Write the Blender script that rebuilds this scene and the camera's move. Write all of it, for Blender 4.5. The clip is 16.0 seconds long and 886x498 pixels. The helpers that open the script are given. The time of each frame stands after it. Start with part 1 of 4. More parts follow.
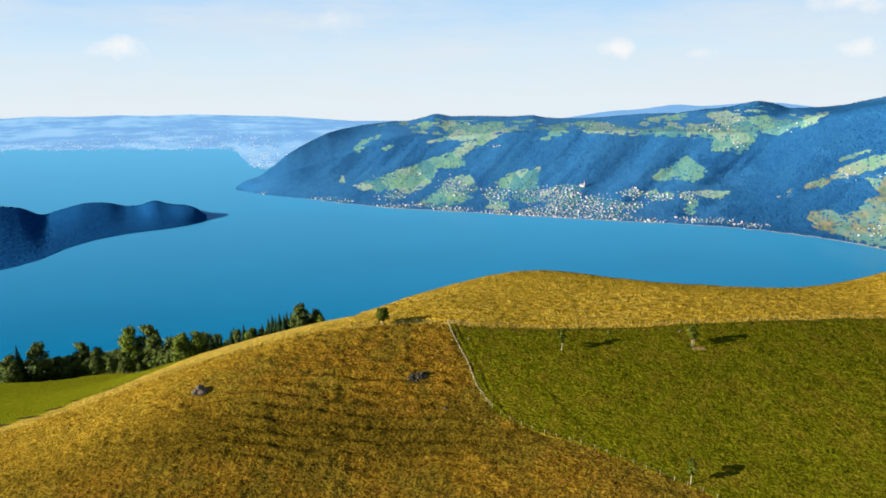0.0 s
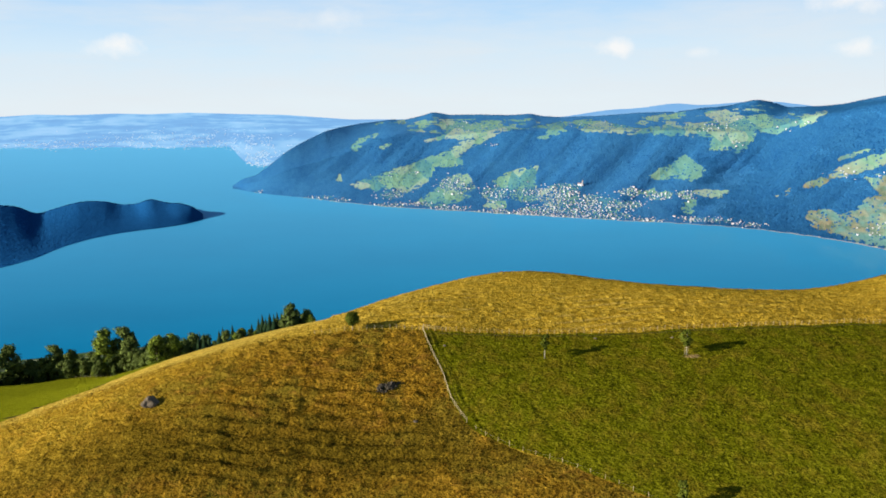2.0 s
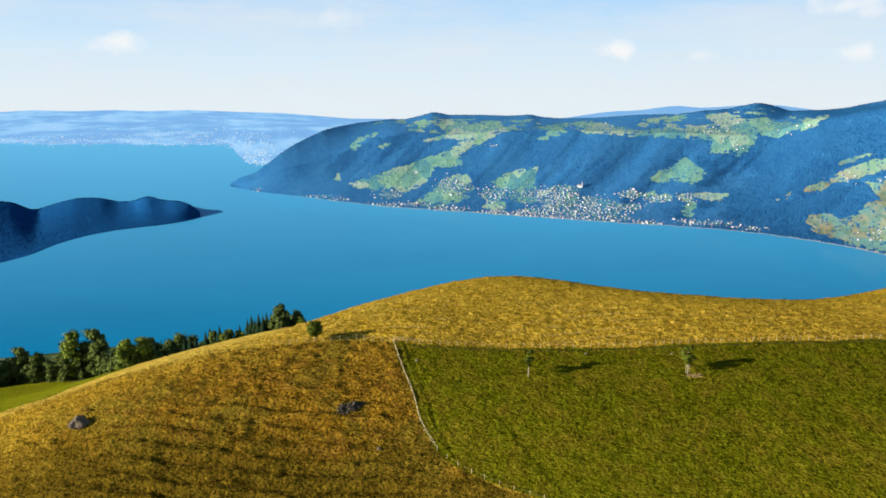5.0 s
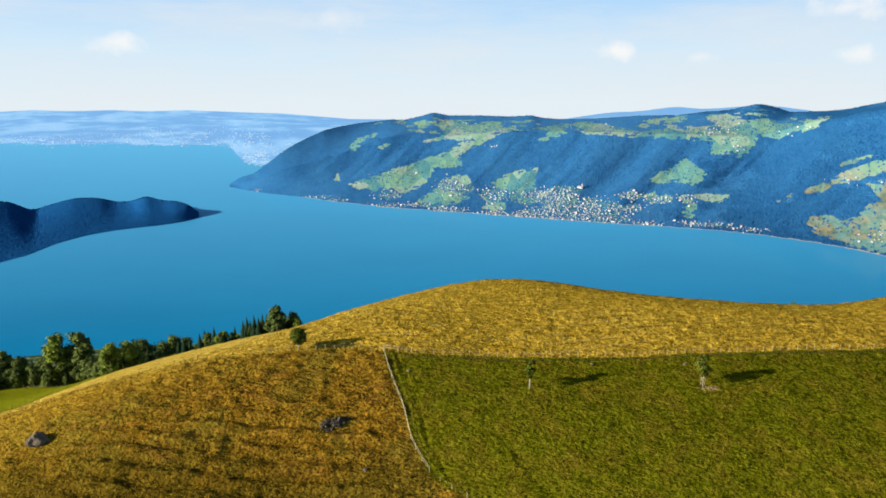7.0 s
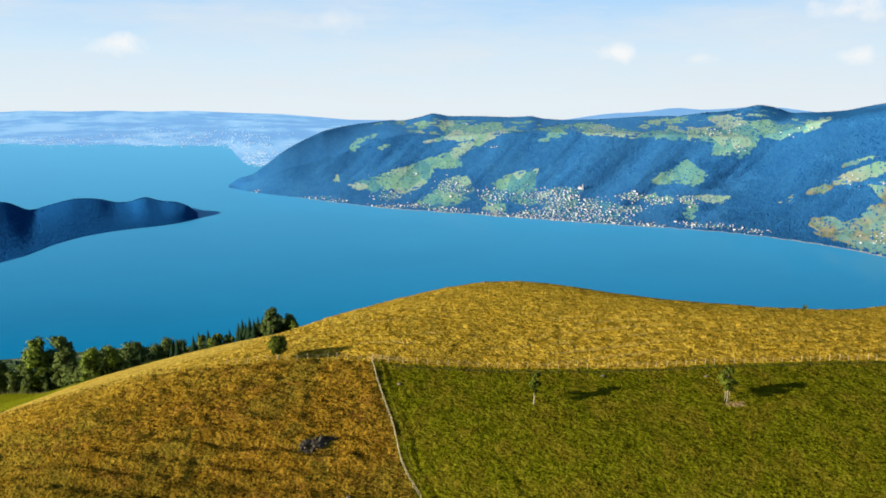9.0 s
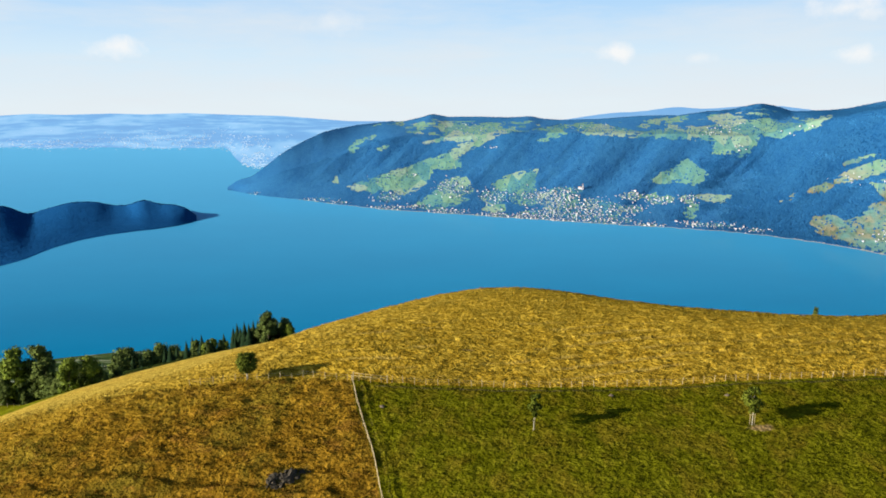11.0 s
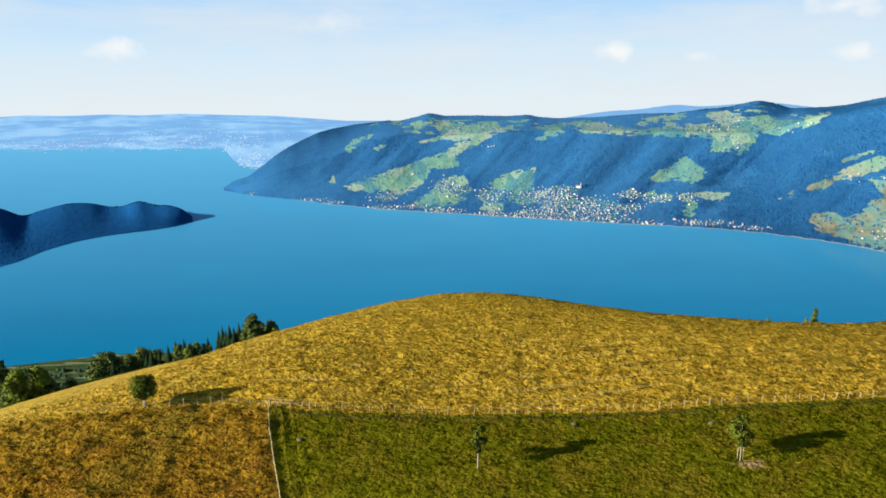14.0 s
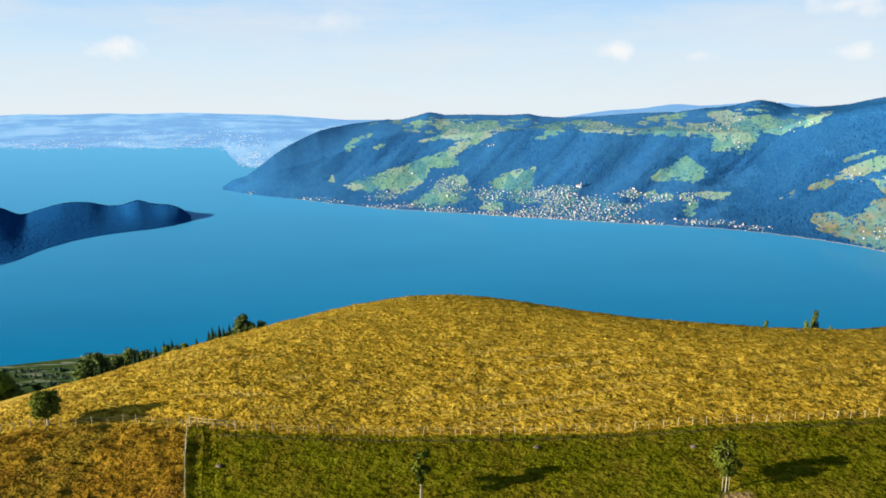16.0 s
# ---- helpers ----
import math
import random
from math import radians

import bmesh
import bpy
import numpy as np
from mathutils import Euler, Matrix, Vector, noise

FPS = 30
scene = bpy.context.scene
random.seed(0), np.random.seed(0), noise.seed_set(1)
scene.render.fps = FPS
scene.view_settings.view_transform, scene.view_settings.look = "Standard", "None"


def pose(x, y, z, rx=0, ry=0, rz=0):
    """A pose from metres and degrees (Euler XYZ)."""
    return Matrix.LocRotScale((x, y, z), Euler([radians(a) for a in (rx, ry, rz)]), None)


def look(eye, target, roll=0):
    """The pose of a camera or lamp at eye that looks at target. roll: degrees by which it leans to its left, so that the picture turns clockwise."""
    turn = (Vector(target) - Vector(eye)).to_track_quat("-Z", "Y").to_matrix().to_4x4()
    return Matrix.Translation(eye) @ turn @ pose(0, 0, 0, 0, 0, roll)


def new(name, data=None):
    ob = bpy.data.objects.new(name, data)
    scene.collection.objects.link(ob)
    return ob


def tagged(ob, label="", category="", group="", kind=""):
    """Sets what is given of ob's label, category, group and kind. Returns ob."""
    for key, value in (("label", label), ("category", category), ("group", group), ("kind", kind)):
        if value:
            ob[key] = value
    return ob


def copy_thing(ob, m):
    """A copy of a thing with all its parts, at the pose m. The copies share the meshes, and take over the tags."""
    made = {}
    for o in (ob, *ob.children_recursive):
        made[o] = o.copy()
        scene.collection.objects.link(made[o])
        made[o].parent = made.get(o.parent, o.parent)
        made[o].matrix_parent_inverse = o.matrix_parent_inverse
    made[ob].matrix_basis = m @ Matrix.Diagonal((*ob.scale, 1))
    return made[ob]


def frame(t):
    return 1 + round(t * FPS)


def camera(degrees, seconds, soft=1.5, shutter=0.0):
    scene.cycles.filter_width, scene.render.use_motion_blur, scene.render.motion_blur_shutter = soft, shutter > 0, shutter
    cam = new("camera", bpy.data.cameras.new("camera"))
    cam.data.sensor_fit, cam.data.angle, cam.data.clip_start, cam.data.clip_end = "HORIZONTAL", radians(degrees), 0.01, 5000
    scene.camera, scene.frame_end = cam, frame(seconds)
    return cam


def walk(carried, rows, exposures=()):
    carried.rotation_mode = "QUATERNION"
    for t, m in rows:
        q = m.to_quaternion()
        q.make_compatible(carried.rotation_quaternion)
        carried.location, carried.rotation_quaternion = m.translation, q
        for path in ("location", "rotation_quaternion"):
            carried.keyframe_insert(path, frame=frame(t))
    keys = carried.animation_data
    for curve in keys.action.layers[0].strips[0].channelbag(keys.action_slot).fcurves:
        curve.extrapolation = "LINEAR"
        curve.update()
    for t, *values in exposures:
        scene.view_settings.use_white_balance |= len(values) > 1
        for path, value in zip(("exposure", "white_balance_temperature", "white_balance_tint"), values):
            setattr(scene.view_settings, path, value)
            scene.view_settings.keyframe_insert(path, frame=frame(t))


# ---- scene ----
cam = camera(68.0, 16.0, 1.7)
PATH = [
    (0, -11.06, -34.75, 7.40, -12.79, -0.80, 0.18),
    (0.5, -9.87, -31.92, 6.90, -12.81, -0.80, 0.15),
    (1, -8.62, -29.24, 6.29, -12.84, -0.81, 0.12),
    (1.5, -7.21, -26.61, 5.63, -12.85, -0.78, 0.08),
    (2, -5.87, -24.03, 4.96, -12.87, -0.72, 0.07),
    (2.5, -4.59, -21.45, 4.28, -12.88, -0.62, 0.05),
    (3, -3.51, -18.97, 3.75, -12.89, -0.49, 0.04),
    (3.5, -2.61, -16.56, 3.34, -12.89, -0.36, 0.03),
    (4, -1.92, -14.18, 2.95, -12.88, -0.25, 0.02),
    (6.5, -0.20, -2.31, 0.57, -12.76, -0.02, 0.01),
    (7, 0.00, 0.00, 0.00, -12.75, 0.00, 0.00),
    (7.5, 0.22, 2.58, -0.67, -12.74, 0.02, -0.00),
    (8, 0.43, 5.28, -1.38, -12.72, 0.05, 0.00),
    (8.5, 0.63, 8.04, -2.08, -12.69, 0.07, 0.01),
    (9, 0.83, 10.95, -2.74, -12.65, 0.05, 0.01),
    (11.5, 3.59, 24.86, -5.07, -12.54, -0.41, 0.03),
    (12, 4.82, 27.46, -5.49, -12.52, -0.47, -0.00),
    (12.5, 6.10, 29.83, -5.94, -12.52, -0.54, -0.03),
    (13, 7.59, 32.12, -6.42, -12.54, -0.59, -0.03),
    (13.5, 9.20, 34.23, -6.95, -12.56, -0.62, -0.01),
    (14, 10.86, 36.47, -7.59, -12.60, -0.65, 0.00),
    (14.5, 12.37, 38.65, -8.17, -12.64, -0.66, 0.02),
    (15, 13.95, 41.08, -8.79, -12.64, -0.64, 0.05),
    (15.5, 15.40, 43.52, -9.40, -12.65, -0.63, 0.07),
    (16, 16.86, 46.16, -10.01, -12.64, -0.60, 0.09),
]

# ---- light and colour settings ----
EXPOSURE = 0.88
SKY_STRENGTH = 0.15
SUN_ENERGY = 5.0
CLOUD_DENSITY = 0.8
# strength of the haze painted as emission on far plain and ridge
FAR_HAZE_GLOW = 0.61
CLOUD_THIN = (2.82, 2.99, 3.13)
CLOUD_THICK = (3.55, 3.5, 3.43)
GOLD = ((0.2, 0.118, 0.008), (0.45, 0.278, 0.023), (0.7, 0.465, 0.058))
BROWN = ((0.09, 0.045, 0.004), (0.228, 0.123, 0.01), (0.41, 0.232, 0.024))
GREEN = ((0.052, 0.054, 0.0014), (0.106, 0.105, 0.0035), (0.18, 0.17, 0.009))
BLADE_GOLD = ((0.3, 0.19, 0.016), (0.52, 0.345, 0.036), (0.72, 0.52, 0.085))
BLADE_BROWN = ((0.16, 0.08, 0.006), (0.32, 0.17, 0.013), (0.5, 0.29, 0.032))
BLADE_GREEN = ((0.1, 0.103, 0.003), (0.16, 0.157, 0.006), (0.24, 0.225, 0.014))
WATER_A = (0.001, 0.16, 0.335)
WATER_B = (0.001, 0.19, 0.38)
HOUSE_SIZE = 0.54
# blue haze is put into these far wood colours
HAZY_WOOD_COLOURS = ((0.009, 0.078, 0.24), (0.036, 0.165, 0.34), (0.006, 0.066, 0.21), (0.012, 0.095, 0.265))
# darker copy of the woods, the eastern slope's shade put into it
SHADED_WOOD_COLOURS = ((0.007, 0.062, 0.2), (0.025, 0.125, 0.28))
SKY_LOW = (0.845, 0.945, 1.0)
SKY_MID = (0.705, 0.89, 1.035)
SKY_HIGH = (0.45, 0.73, 1.05)
SKY_GAIN = 3.35
WATER_IOR = 1.4
SUN_COLOUR = (1.0, 0.92, 0.78)
CLEAR_SKY = 0.45
BLADE_HERB = ((0.085, 0.058, 0.005), (0.16, 0.115, 0.009), (0.28, 0.2, 0.018))
# far water colour with haze and sky reflection put in
WATER_FAR_HAZE = (0.12, 0.5, 0.82)


def aim(x, y, z, pitch, roll, yaw):
    """Camera pose from a place, pitch, roll and yaw in degrees."""
    p, w = radians(pitch), radians(yaw)
    ahead = Vector((-math.sin(w) * math.cos(p), math.cos(w) * math.cos(p), math.sin(p)))
    return look((x, y, z), Vector((x, y, z)) + ahead, roll)


walk(cam, [(t, aim(*r)) for t, *r in PATH], [(0.0, EXPOSURE), (16.0, EXPOSURE)])

# ---- sky and sun ----
SUN_TO = Vector((-0.92, -0.285, 0.29)).normalized()


def add(tree, kind, **inputs):
    """A shader node; inputs are values or sockets to link."""
    n = tree.nodes.new(kind)
    for key, value in inputs.items():
        name = key.replace("_", " ").strip()
        sock = n.inputs[int(name)] if name.isdigit() else n.inputs[name]
        if isinstance(value, bpy.types.NodeSocket):
            tree.links.new(value, sock)
        else:
            sock.default_value = value
    return n


def ramp(tree, fac, *stops):
    n = tree.nodes.new("ShaderNodeValToRGB")
    el = n.color_ramp.elements
    while len(el) < len(stops):
        el.new(0.5)
    for e, (p, c) in zip(el, stops):
        e.position = p
        e.color = (*c, 1) if len(c) == 3 else c
    tree.links.new(fac, n.inputs[0])
    return n.outputs[0]


def mix(tree, fac, a, b):
    n = tree.nodes.new("ShaderNodeMix")
    n.data_type = "RGBA"
    for sock, value in ((n.inputs[0], fac), (n.inputs[6], a), (n.inputs[7], b)):
        if isinstance(value, bpy.types.NodeSocket):
            tree.links.new(value, sock)
        elif isinstance(value, (int, float)):
            sock.default_value = value
        else:
            sock.default_value = (*value, 1)
    return n.outputs[2]


def calc(tree, op, a, b=0.0):
    n = tree.nodes.new("ShaderNodeMath")
    n.operation = op
    for sock, value in ((n.inputs[0], a), (n.inputs[1], b)):
        if isinstance(value, bpy.types.NodeSocket):
            tree.links.new(value, sock)
        else:
            sock.default_value = value
    return n.outputs[0]


world = bpy.data.worlds.new("sky")
scene.world = world
world.use_nodes = True
wt = world.node_tree
wt.nodes.clear()
sky = add(wt, "ShaderNodeTexSky")
sky.sky_type, sky.sun_disc = "NISHITA", False
sky.sun_elevation, sky.sun_rotation = math.asin(SUN_TO.z), math.atan2(SUN_TO.x, SUN_TO.y)
sky.altitude, sky.air_density, sky.dust_density, sky.ozone_density = 600, 1.0, 0.4, 2.0
# thin high cloud low in the sky, and a few small cumulus placed to fit the camera's view
way = add(wt, "ShaderNodeTexCoord").outputs["Generated"]
flat = add(wt, "ShaderNodeMapping", Vector=way, Scale=(1.6, 1.6, 9.0)).outputs[0]
wisp = add(wt, "ShaderNodeTexNoise", Vector=flat, Scale=2.2, Detail=7.0, Roughness=0.62).outputs[0]
veil = ramp(wt, wisp, (0.4, (0, 0, 0)), (0.72, (1, 1, 1)))
height = add(wt, "ShaderNodeSeparateXYZ", Vector=way).outputs[2]
low_sky = ramp(wt, height, (0.0, (1, 1, 1)), (0.15, (1, 1, 1)), (0.3, (0, 0, 0)))
haze = ramp(wt, height, (0.0, SKY_LOW), (0.07, SKY_MID), (0.15, SKY_HIGH))
haze = add(wt, "ShaderNodeVectorMath", **{"0": haze})
haze.operation = "SCALE"
haze.inputs["Scale"].default_value = SKY_GAIN
clear_sky = add(wt, "ShaderNodeVectorMath", **{"0": sky.outputs[0]})
clear_sky.operation = "SCALE"
clear_sky.inputs["Scale"].default_value = CLEAR_SKY
white = mix(wt, low_sky, clear_sky.outputs[0], haze.outputs[0])
white = mix(wt, calc(wt, "MULTIPLY", calc(wt, "MULTIPLY", veil, 0.7), low_sky), white, CLOUD_THIN)
billow = add(wt, "ShaderNodeTexNoise", Vector=way, Scale=26.0, Detail=7.0, Roughness=0.6).outputs[0]
# small cumulus: bearing, elevation, half width
for bearing, rise, size in ((-25.6, 4.25, 2.3), (14.2, 3.9, 2.0), (30.6, 6.5, 3.4), (20.6, 3.3, 1.4), (30.8, 3.2, 2.0), (-9.0, 6.4, 2.6)):
    a, e = radians(bearing), radians(rise)
    centre = (math.sin(a) * math.cos(e), math.cos(a) * math.cos(e), math.sin(e))
    off = add(wt, "ShaderNodeVectorMath")
    off.operation = "SUBTRACT"
    wt.links.new(way, off.inputs[0])
    off.inputs[1].default_value = centre
    wide = add(wt, "ShaderNodeMapping", Vector=off.outputs[0], Scale=(1, 1, 2.6))
    size_of = add(wt, "ShaderNodeVectorMath")
    size_of.operation = "LENGTH"
    wt.links.new(wide.outputs[0], size_of.inputs[0])
    body = calc(wt, "SUBTRACT", 1.0, calc(wt, "DIVIDE", size_of.outputs["Value"], radians(size * 1.2)))
    body = calc(wt, "ADD", body, calc(wt, "MULTIPLY", calc(wt, "SUBTRACT", billow, 0.5), 2.0))
    dense = CLOUD_DENSITY if size > 1.9 and bearing != -9.0 else 0.35
    white = mix(wt, calc(wt, "MULTIPLY", ramp(wt, body, (0.2, (0, 0, 0)), (0.95, (1, 1, 1))), dense), white, CLOUD_THICK)
back = add(wt, "ShaderNodeBackground", Color=white, Strength=SKY_STRENGTH)
add(wt, "ShaderNodeOutputWorld", Surface=back.outputs[0])

sun = bpy.data.lights.new("sun", "SUN")
sun.energy, sun.angle, sun.color = SUN_ENERGY, radians(0.6), SUN_COLOUR
sun_ob = new("sun", sun)
sun_ob.matrix_world = look((0, 0, 300), Vector((0, 0, 300)) - SUN_TO)


# ---- materials ----
def begin(name, rough=0.9, spec=0.2):
    m = bpy.data.materials.new(name)
    m.use_nodes = True
    t = m.node_tree
    p = t.nodes["Principled BSDF"]
    p.inputs["Roughness"].default_value = rough
    p.inputs["Specular IOR Level"].default_value = spec
    return m, t, p


def place(t, scale=(1, 1, 1)):
    pos = add(t, "ShaderNodeNewGeometry").outputs["Position"]
    return add(t, "ShaderNodeMapping", Vector=pos, Scale=scale).outputs[0]


def noise_at(t, vec, scale, detail=4.0, rough=0.55):
    return add(t, "ShaderNodeTexNoise", Vector=vec, Scale=scale, Detail=detail, Roughness=rough).outputs[0]


def bumped(t, p, fac, strength, distance):
    b = add(t, "ShaderNodeBump", Height=fac, Strength=strength, Distance=distance)
    t.links.new(b.outputs[0], p.inputs["Normal"])


def stained(name, dark, light, big, small, rough=0.9, spec=0.2, bump=0.3, dist=0.05, local=True):
    """A surface with variation at two scales; per-object and per-island variation."""
    m, t, p = begin(name, rough, spec)
    vec = add(t, "ShaderNodeTexCoord").outputs["Object"] if local else place(t)
    a, b = noise_at(t, vec, big), noise_at(t, vec, small, 6.0)
    rnd = add(t, "ShaderNodeObjectInfo").outputs["Random"]
    isl = add(t, "ShaderNodeNewGeometry").outputs["Random Per Island"]
    f = calc(t, "ADD", calc(t, "MULTIPLY", a, 0.45), calc(t, "MULTIPLY", b, 0.35))
    f = calc(t, "ADD", f, calc(t, "MULTIPLY", rnd, 0.14))
    f = calc(t, "ADD", f, calc(t, "MULTIPLY", isl, 0.22))
    t.links.new(ramp(t, f, (0.3, dark), (0.8, light)), p.inputs["Base Color"])
    bumped(t, p, b, bump, dist)
    return m


def attr(t, name):
    n = add(t, "ShaderNodeAttribute")
    n.attribute_name = name
    return n.outputs["Fac"]


def meadow_material():
    """Dry gold, dry brown and green turf, bare soil and a worn lane, by the plan of the fields."""
    m, t, p = begin("meadow_turf", 1.0, 0.0)
    pos = place(t)
    long = place(t, (0.5, 1.0, 1.0))
    n1, n2, n3 = noise_at(t, pos, 0.07, 3.0), noise_at(t, long, 1.1, 5.0, 0.65), noise_at(t, pos, 2.2, 5.0, 0.7)
    f = calc(t, "ADD", calc(t, "MULTIPLY", n2, 0.5), calc(t, "MULTIPLY", n3, 0.5))
    gold = ramp(t, f, (0.4, GOLD[0]), (0.5, GOLD[1]), (0.6, GOLD[2]))
    olive = ramp(t, f, (0.38, (0.09, 0.068, 0.006)), (0.64, (0.28, 0.21, 0.025)))
    gold = mix(t, ramp(t, noise_at(t, pos, 0.2, 5.0, 0.65), (0.48, (0, 0, 0)), (0.66, (0.4, 0.4, 0.4))), gold, olive)
    # sunlight on the western limb is painted as paler grass
    straw_sunlit = ramp(t, f, (0.4, (0.34, 0.22, 0.03)), (0.6, (0.74, 0.53, 0.1)))
    gold = mix(t, calc(t, "MULTIPLY", attr(t, "limb"), 0.8), gold, straw_sunlit)
    brown = ramp(t, f, (0.38, BROWN[0]), (0.5, BROWN[1]), (0.62, BROWN[2]))
    moss = ramp(t, f, (0.36, (0.09, 0.075, 0.008)), (0.66, (0.22, 0.17, 0.02)))
    brown = mix(t, ramp(t, noise_at(t, pos, 0.11, 5.0, 0.62), (0.46, (0, 0, 0)), (0.6, (0.7, 0.7, 0.7))), brown, moss)
    bracken = ramp(t, f, (0.38, (0.1, 0.042, 0.006)), (0.62, (0.37, 0.175, 0.03)))
    brown = mix(t, ramp(t, noise_at(t, long, 0.42, 5.0, 0.7), (0.53, (0, 0, 0)), (0.63, (0.6, 0.6, 0.6))), brown, bracken)
    green = ramp(t, f, (0.38, GREEN[0]), (0.5, GREEN[1]), (0.62, GREEN[2]))
    straw = ramp(t, f, (0.4, (0.1, 0.074, 0.004)), (0.64, (0.22, 0.165, 0.014)))
    green = mix(t, ramp(t, noise_at(t, pos, 0.24, 5.0, 0.65), (0.46, (0, 0, 0)), (0.64, (0.8, 0.8, 0.8))), green, straw)
    wild = ramp(t, n2, (0.3, (0.014, 0.026, 0.006)), (0.7, (0.045, 0.065, 0.015)))
    edge = calc(t, "MULTIPLY", calc(t, "SUBTRACT", n3, 0.5), 0.7)

    def sharp(name):
        return ramp(t, calc(t, "ADD", attr(t, name), edge), (0.38, (0, 0, 0)), (0.62, (1, 1, 1)))

    # dark herbs; the tone also takes in the picture's dimmer lower edge
    herb = ramp(t, f, (0.38, (0.045, 0.029, 0.003)), (0.5, (0.105, 0.068, 0.006)), (0.62, (0.2, 0.13, 0.012)))
    brown = mix(t, attr(t, "herb"), brown, herb)
    c = mix(t, ramp(t, calc(t, "ADD", attr(t, "brown"), edge), (0.15, (0, 0, 0)), (0.85, (1, 1, 1))), gold, brown)
    c = mix(t, attr(t, "track"), c, (0.5, 0.35, 0.08))
    c = mix(t, sharp("green"), c, green)
    c = mix(t, sharp("lush"), c, ramp(t, f, (0.36, (0.13, 0.14, 0.004)), (0.66, (0.27, 0.27, 0.012))))
    c = mix(t, sharp("wild"), c, wild)
    # dark lane tone, with the shade of its hollow put in
    c = mix(t, sharp("lane"), c, ramp(t, n3, (0.35, (0.03, 0.028, 0.01)), (0.65, (0.09, 0.075, 0.03))))
    c = mix(t, sharp("soil"), c, ramp(t, n3, (0.35, (0.2, 0.13, 0.05)), (0.65, (0.36, 0.25, 0.1))))
    c = mix(t, sharp("fields"), c, ramp(t, noise_at(t, place(t, (0.28, 3.2, 1)), 0.035, 2.0), (0.4, (0.03, 0.06, 0.02)), (0.48, (0.07, 0.1, 0.03)), (0.55, (0.04, 0.07, 0.025)), (0.62, (0.2, 0.22, 0.14))))
    t.links.new(c, p.inputs["Base Color"])
    tuft = noise_at(t, place(t, (0.75, 1.15, 1.0)), 1.9, 3.0, 0.6)
    bumped(t, p, calc(t, "ADD", calc(t, "MULTIPLY", tuft, 2.6), calc(t, "MULTIPLY", n3, 0.6)), 1.0, 0.34)
    return m


def blades(name, stops):
    """Grass blades, each with a shade of its own, drifting in tone across the slope."""
    m, t, p = begin(name, 0.8, 0.15)
    isl = add(t, "ShaderNodeNewGeometry").outputs["Random Per Island"]
    n = noise_at(t, place(t), 0.09, 4.0)
    f = calc(t, "ADD", calc(t, "MULTIPLY", isl, 0.5), calc(t, "MULTIPLY", n, 0.6))
    c = ramp(t, f, (0.2, stops[0]), (0.55, stops[1]), (0.85, stops[2]))
    t.links.new(c, p.inputs["Base Color"])
    glow = add(t, "ShaderNodeBsdfTranslucent", Color=c)
    both = add(t, "ShaderNodeMixShader", Fac=0.55)
    t.links.new(p.outputs[0], both.inputs[1])
    t.links.new(glow.outputs[0], both.inputs[2])
    t.links.new(both.outputs[0], t.nodes["Material Output"].inputs["Surface"])
    return m


def land_material():
    """Pasture, woodland floor and lake-side strip of the far mountain, by its land use, with blue haze put into their
    colours.
    """
    m, t, p = begin("far_land", 1.0, 0.0)
    pos = place(t)
    n1, n2 = noise_at(t, pos, 0.006, 3.0), noise_at(t, pos, 0.03, 5.0, 0.6)
    f = calc(t, "ADD", calc(t, "MULTIPLY", n1, 0.5), calc(t, "MULTIPLY", n2, 0.5))
    wood = ramp(t, f, (0.35, HAZY_WOOD_COLOURS[0]), (0.65, HAZY_WOOD_COLOURS[1]))
    wood = mix(t, attr(t, "spruce"), wood, ramp(t, f, (0.35, SHADED_WOOD_COLOURS[0]), (0.65, SHADED_WOOD_COLOURS[1])))
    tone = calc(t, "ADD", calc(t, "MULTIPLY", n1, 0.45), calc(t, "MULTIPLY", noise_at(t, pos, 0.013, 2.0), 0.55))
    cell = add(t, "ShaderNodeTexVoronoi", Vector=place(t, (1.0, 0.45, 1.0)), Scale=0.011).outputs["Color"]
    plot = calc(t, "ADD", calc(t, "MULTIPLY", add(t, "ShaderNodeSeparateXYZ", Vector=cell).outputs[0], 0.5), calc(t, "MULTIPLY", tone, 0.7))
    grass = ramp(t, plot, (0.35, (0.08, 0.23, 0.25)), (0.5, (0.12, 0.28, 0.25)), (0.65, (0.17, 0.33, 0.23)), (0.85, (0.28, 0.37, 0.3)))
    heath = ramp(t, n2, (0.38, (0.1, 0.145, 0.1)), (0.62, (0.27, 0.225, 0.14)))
    grass = mix(t, calc(t, "MULTIPLY", attr(t, "dry"), ramp(t, tone, (0.42, (0.2, 0.2, 0.2)), (0.56, (1, 1, 1)))), grass, heath)
    k = ramp(t, calc(t, "ADD", attr(t, "pasture"), calc(t, "MULTIPLY", calc(t, "SUBTRACT", n2, 0.5), 0.6)), (0.42, (0, 0, 0)), (0.58, (1, 1, 1)))
    c = mix(t, k, wood, grass)
    c = mix(t, attr(t, "strand"), c, (0.45, 0.43, 0.36))
    t.links.new(c, p.inputs["Base Color"])
    bumped(t, p, n2, 0.6, 12.0)
    return m


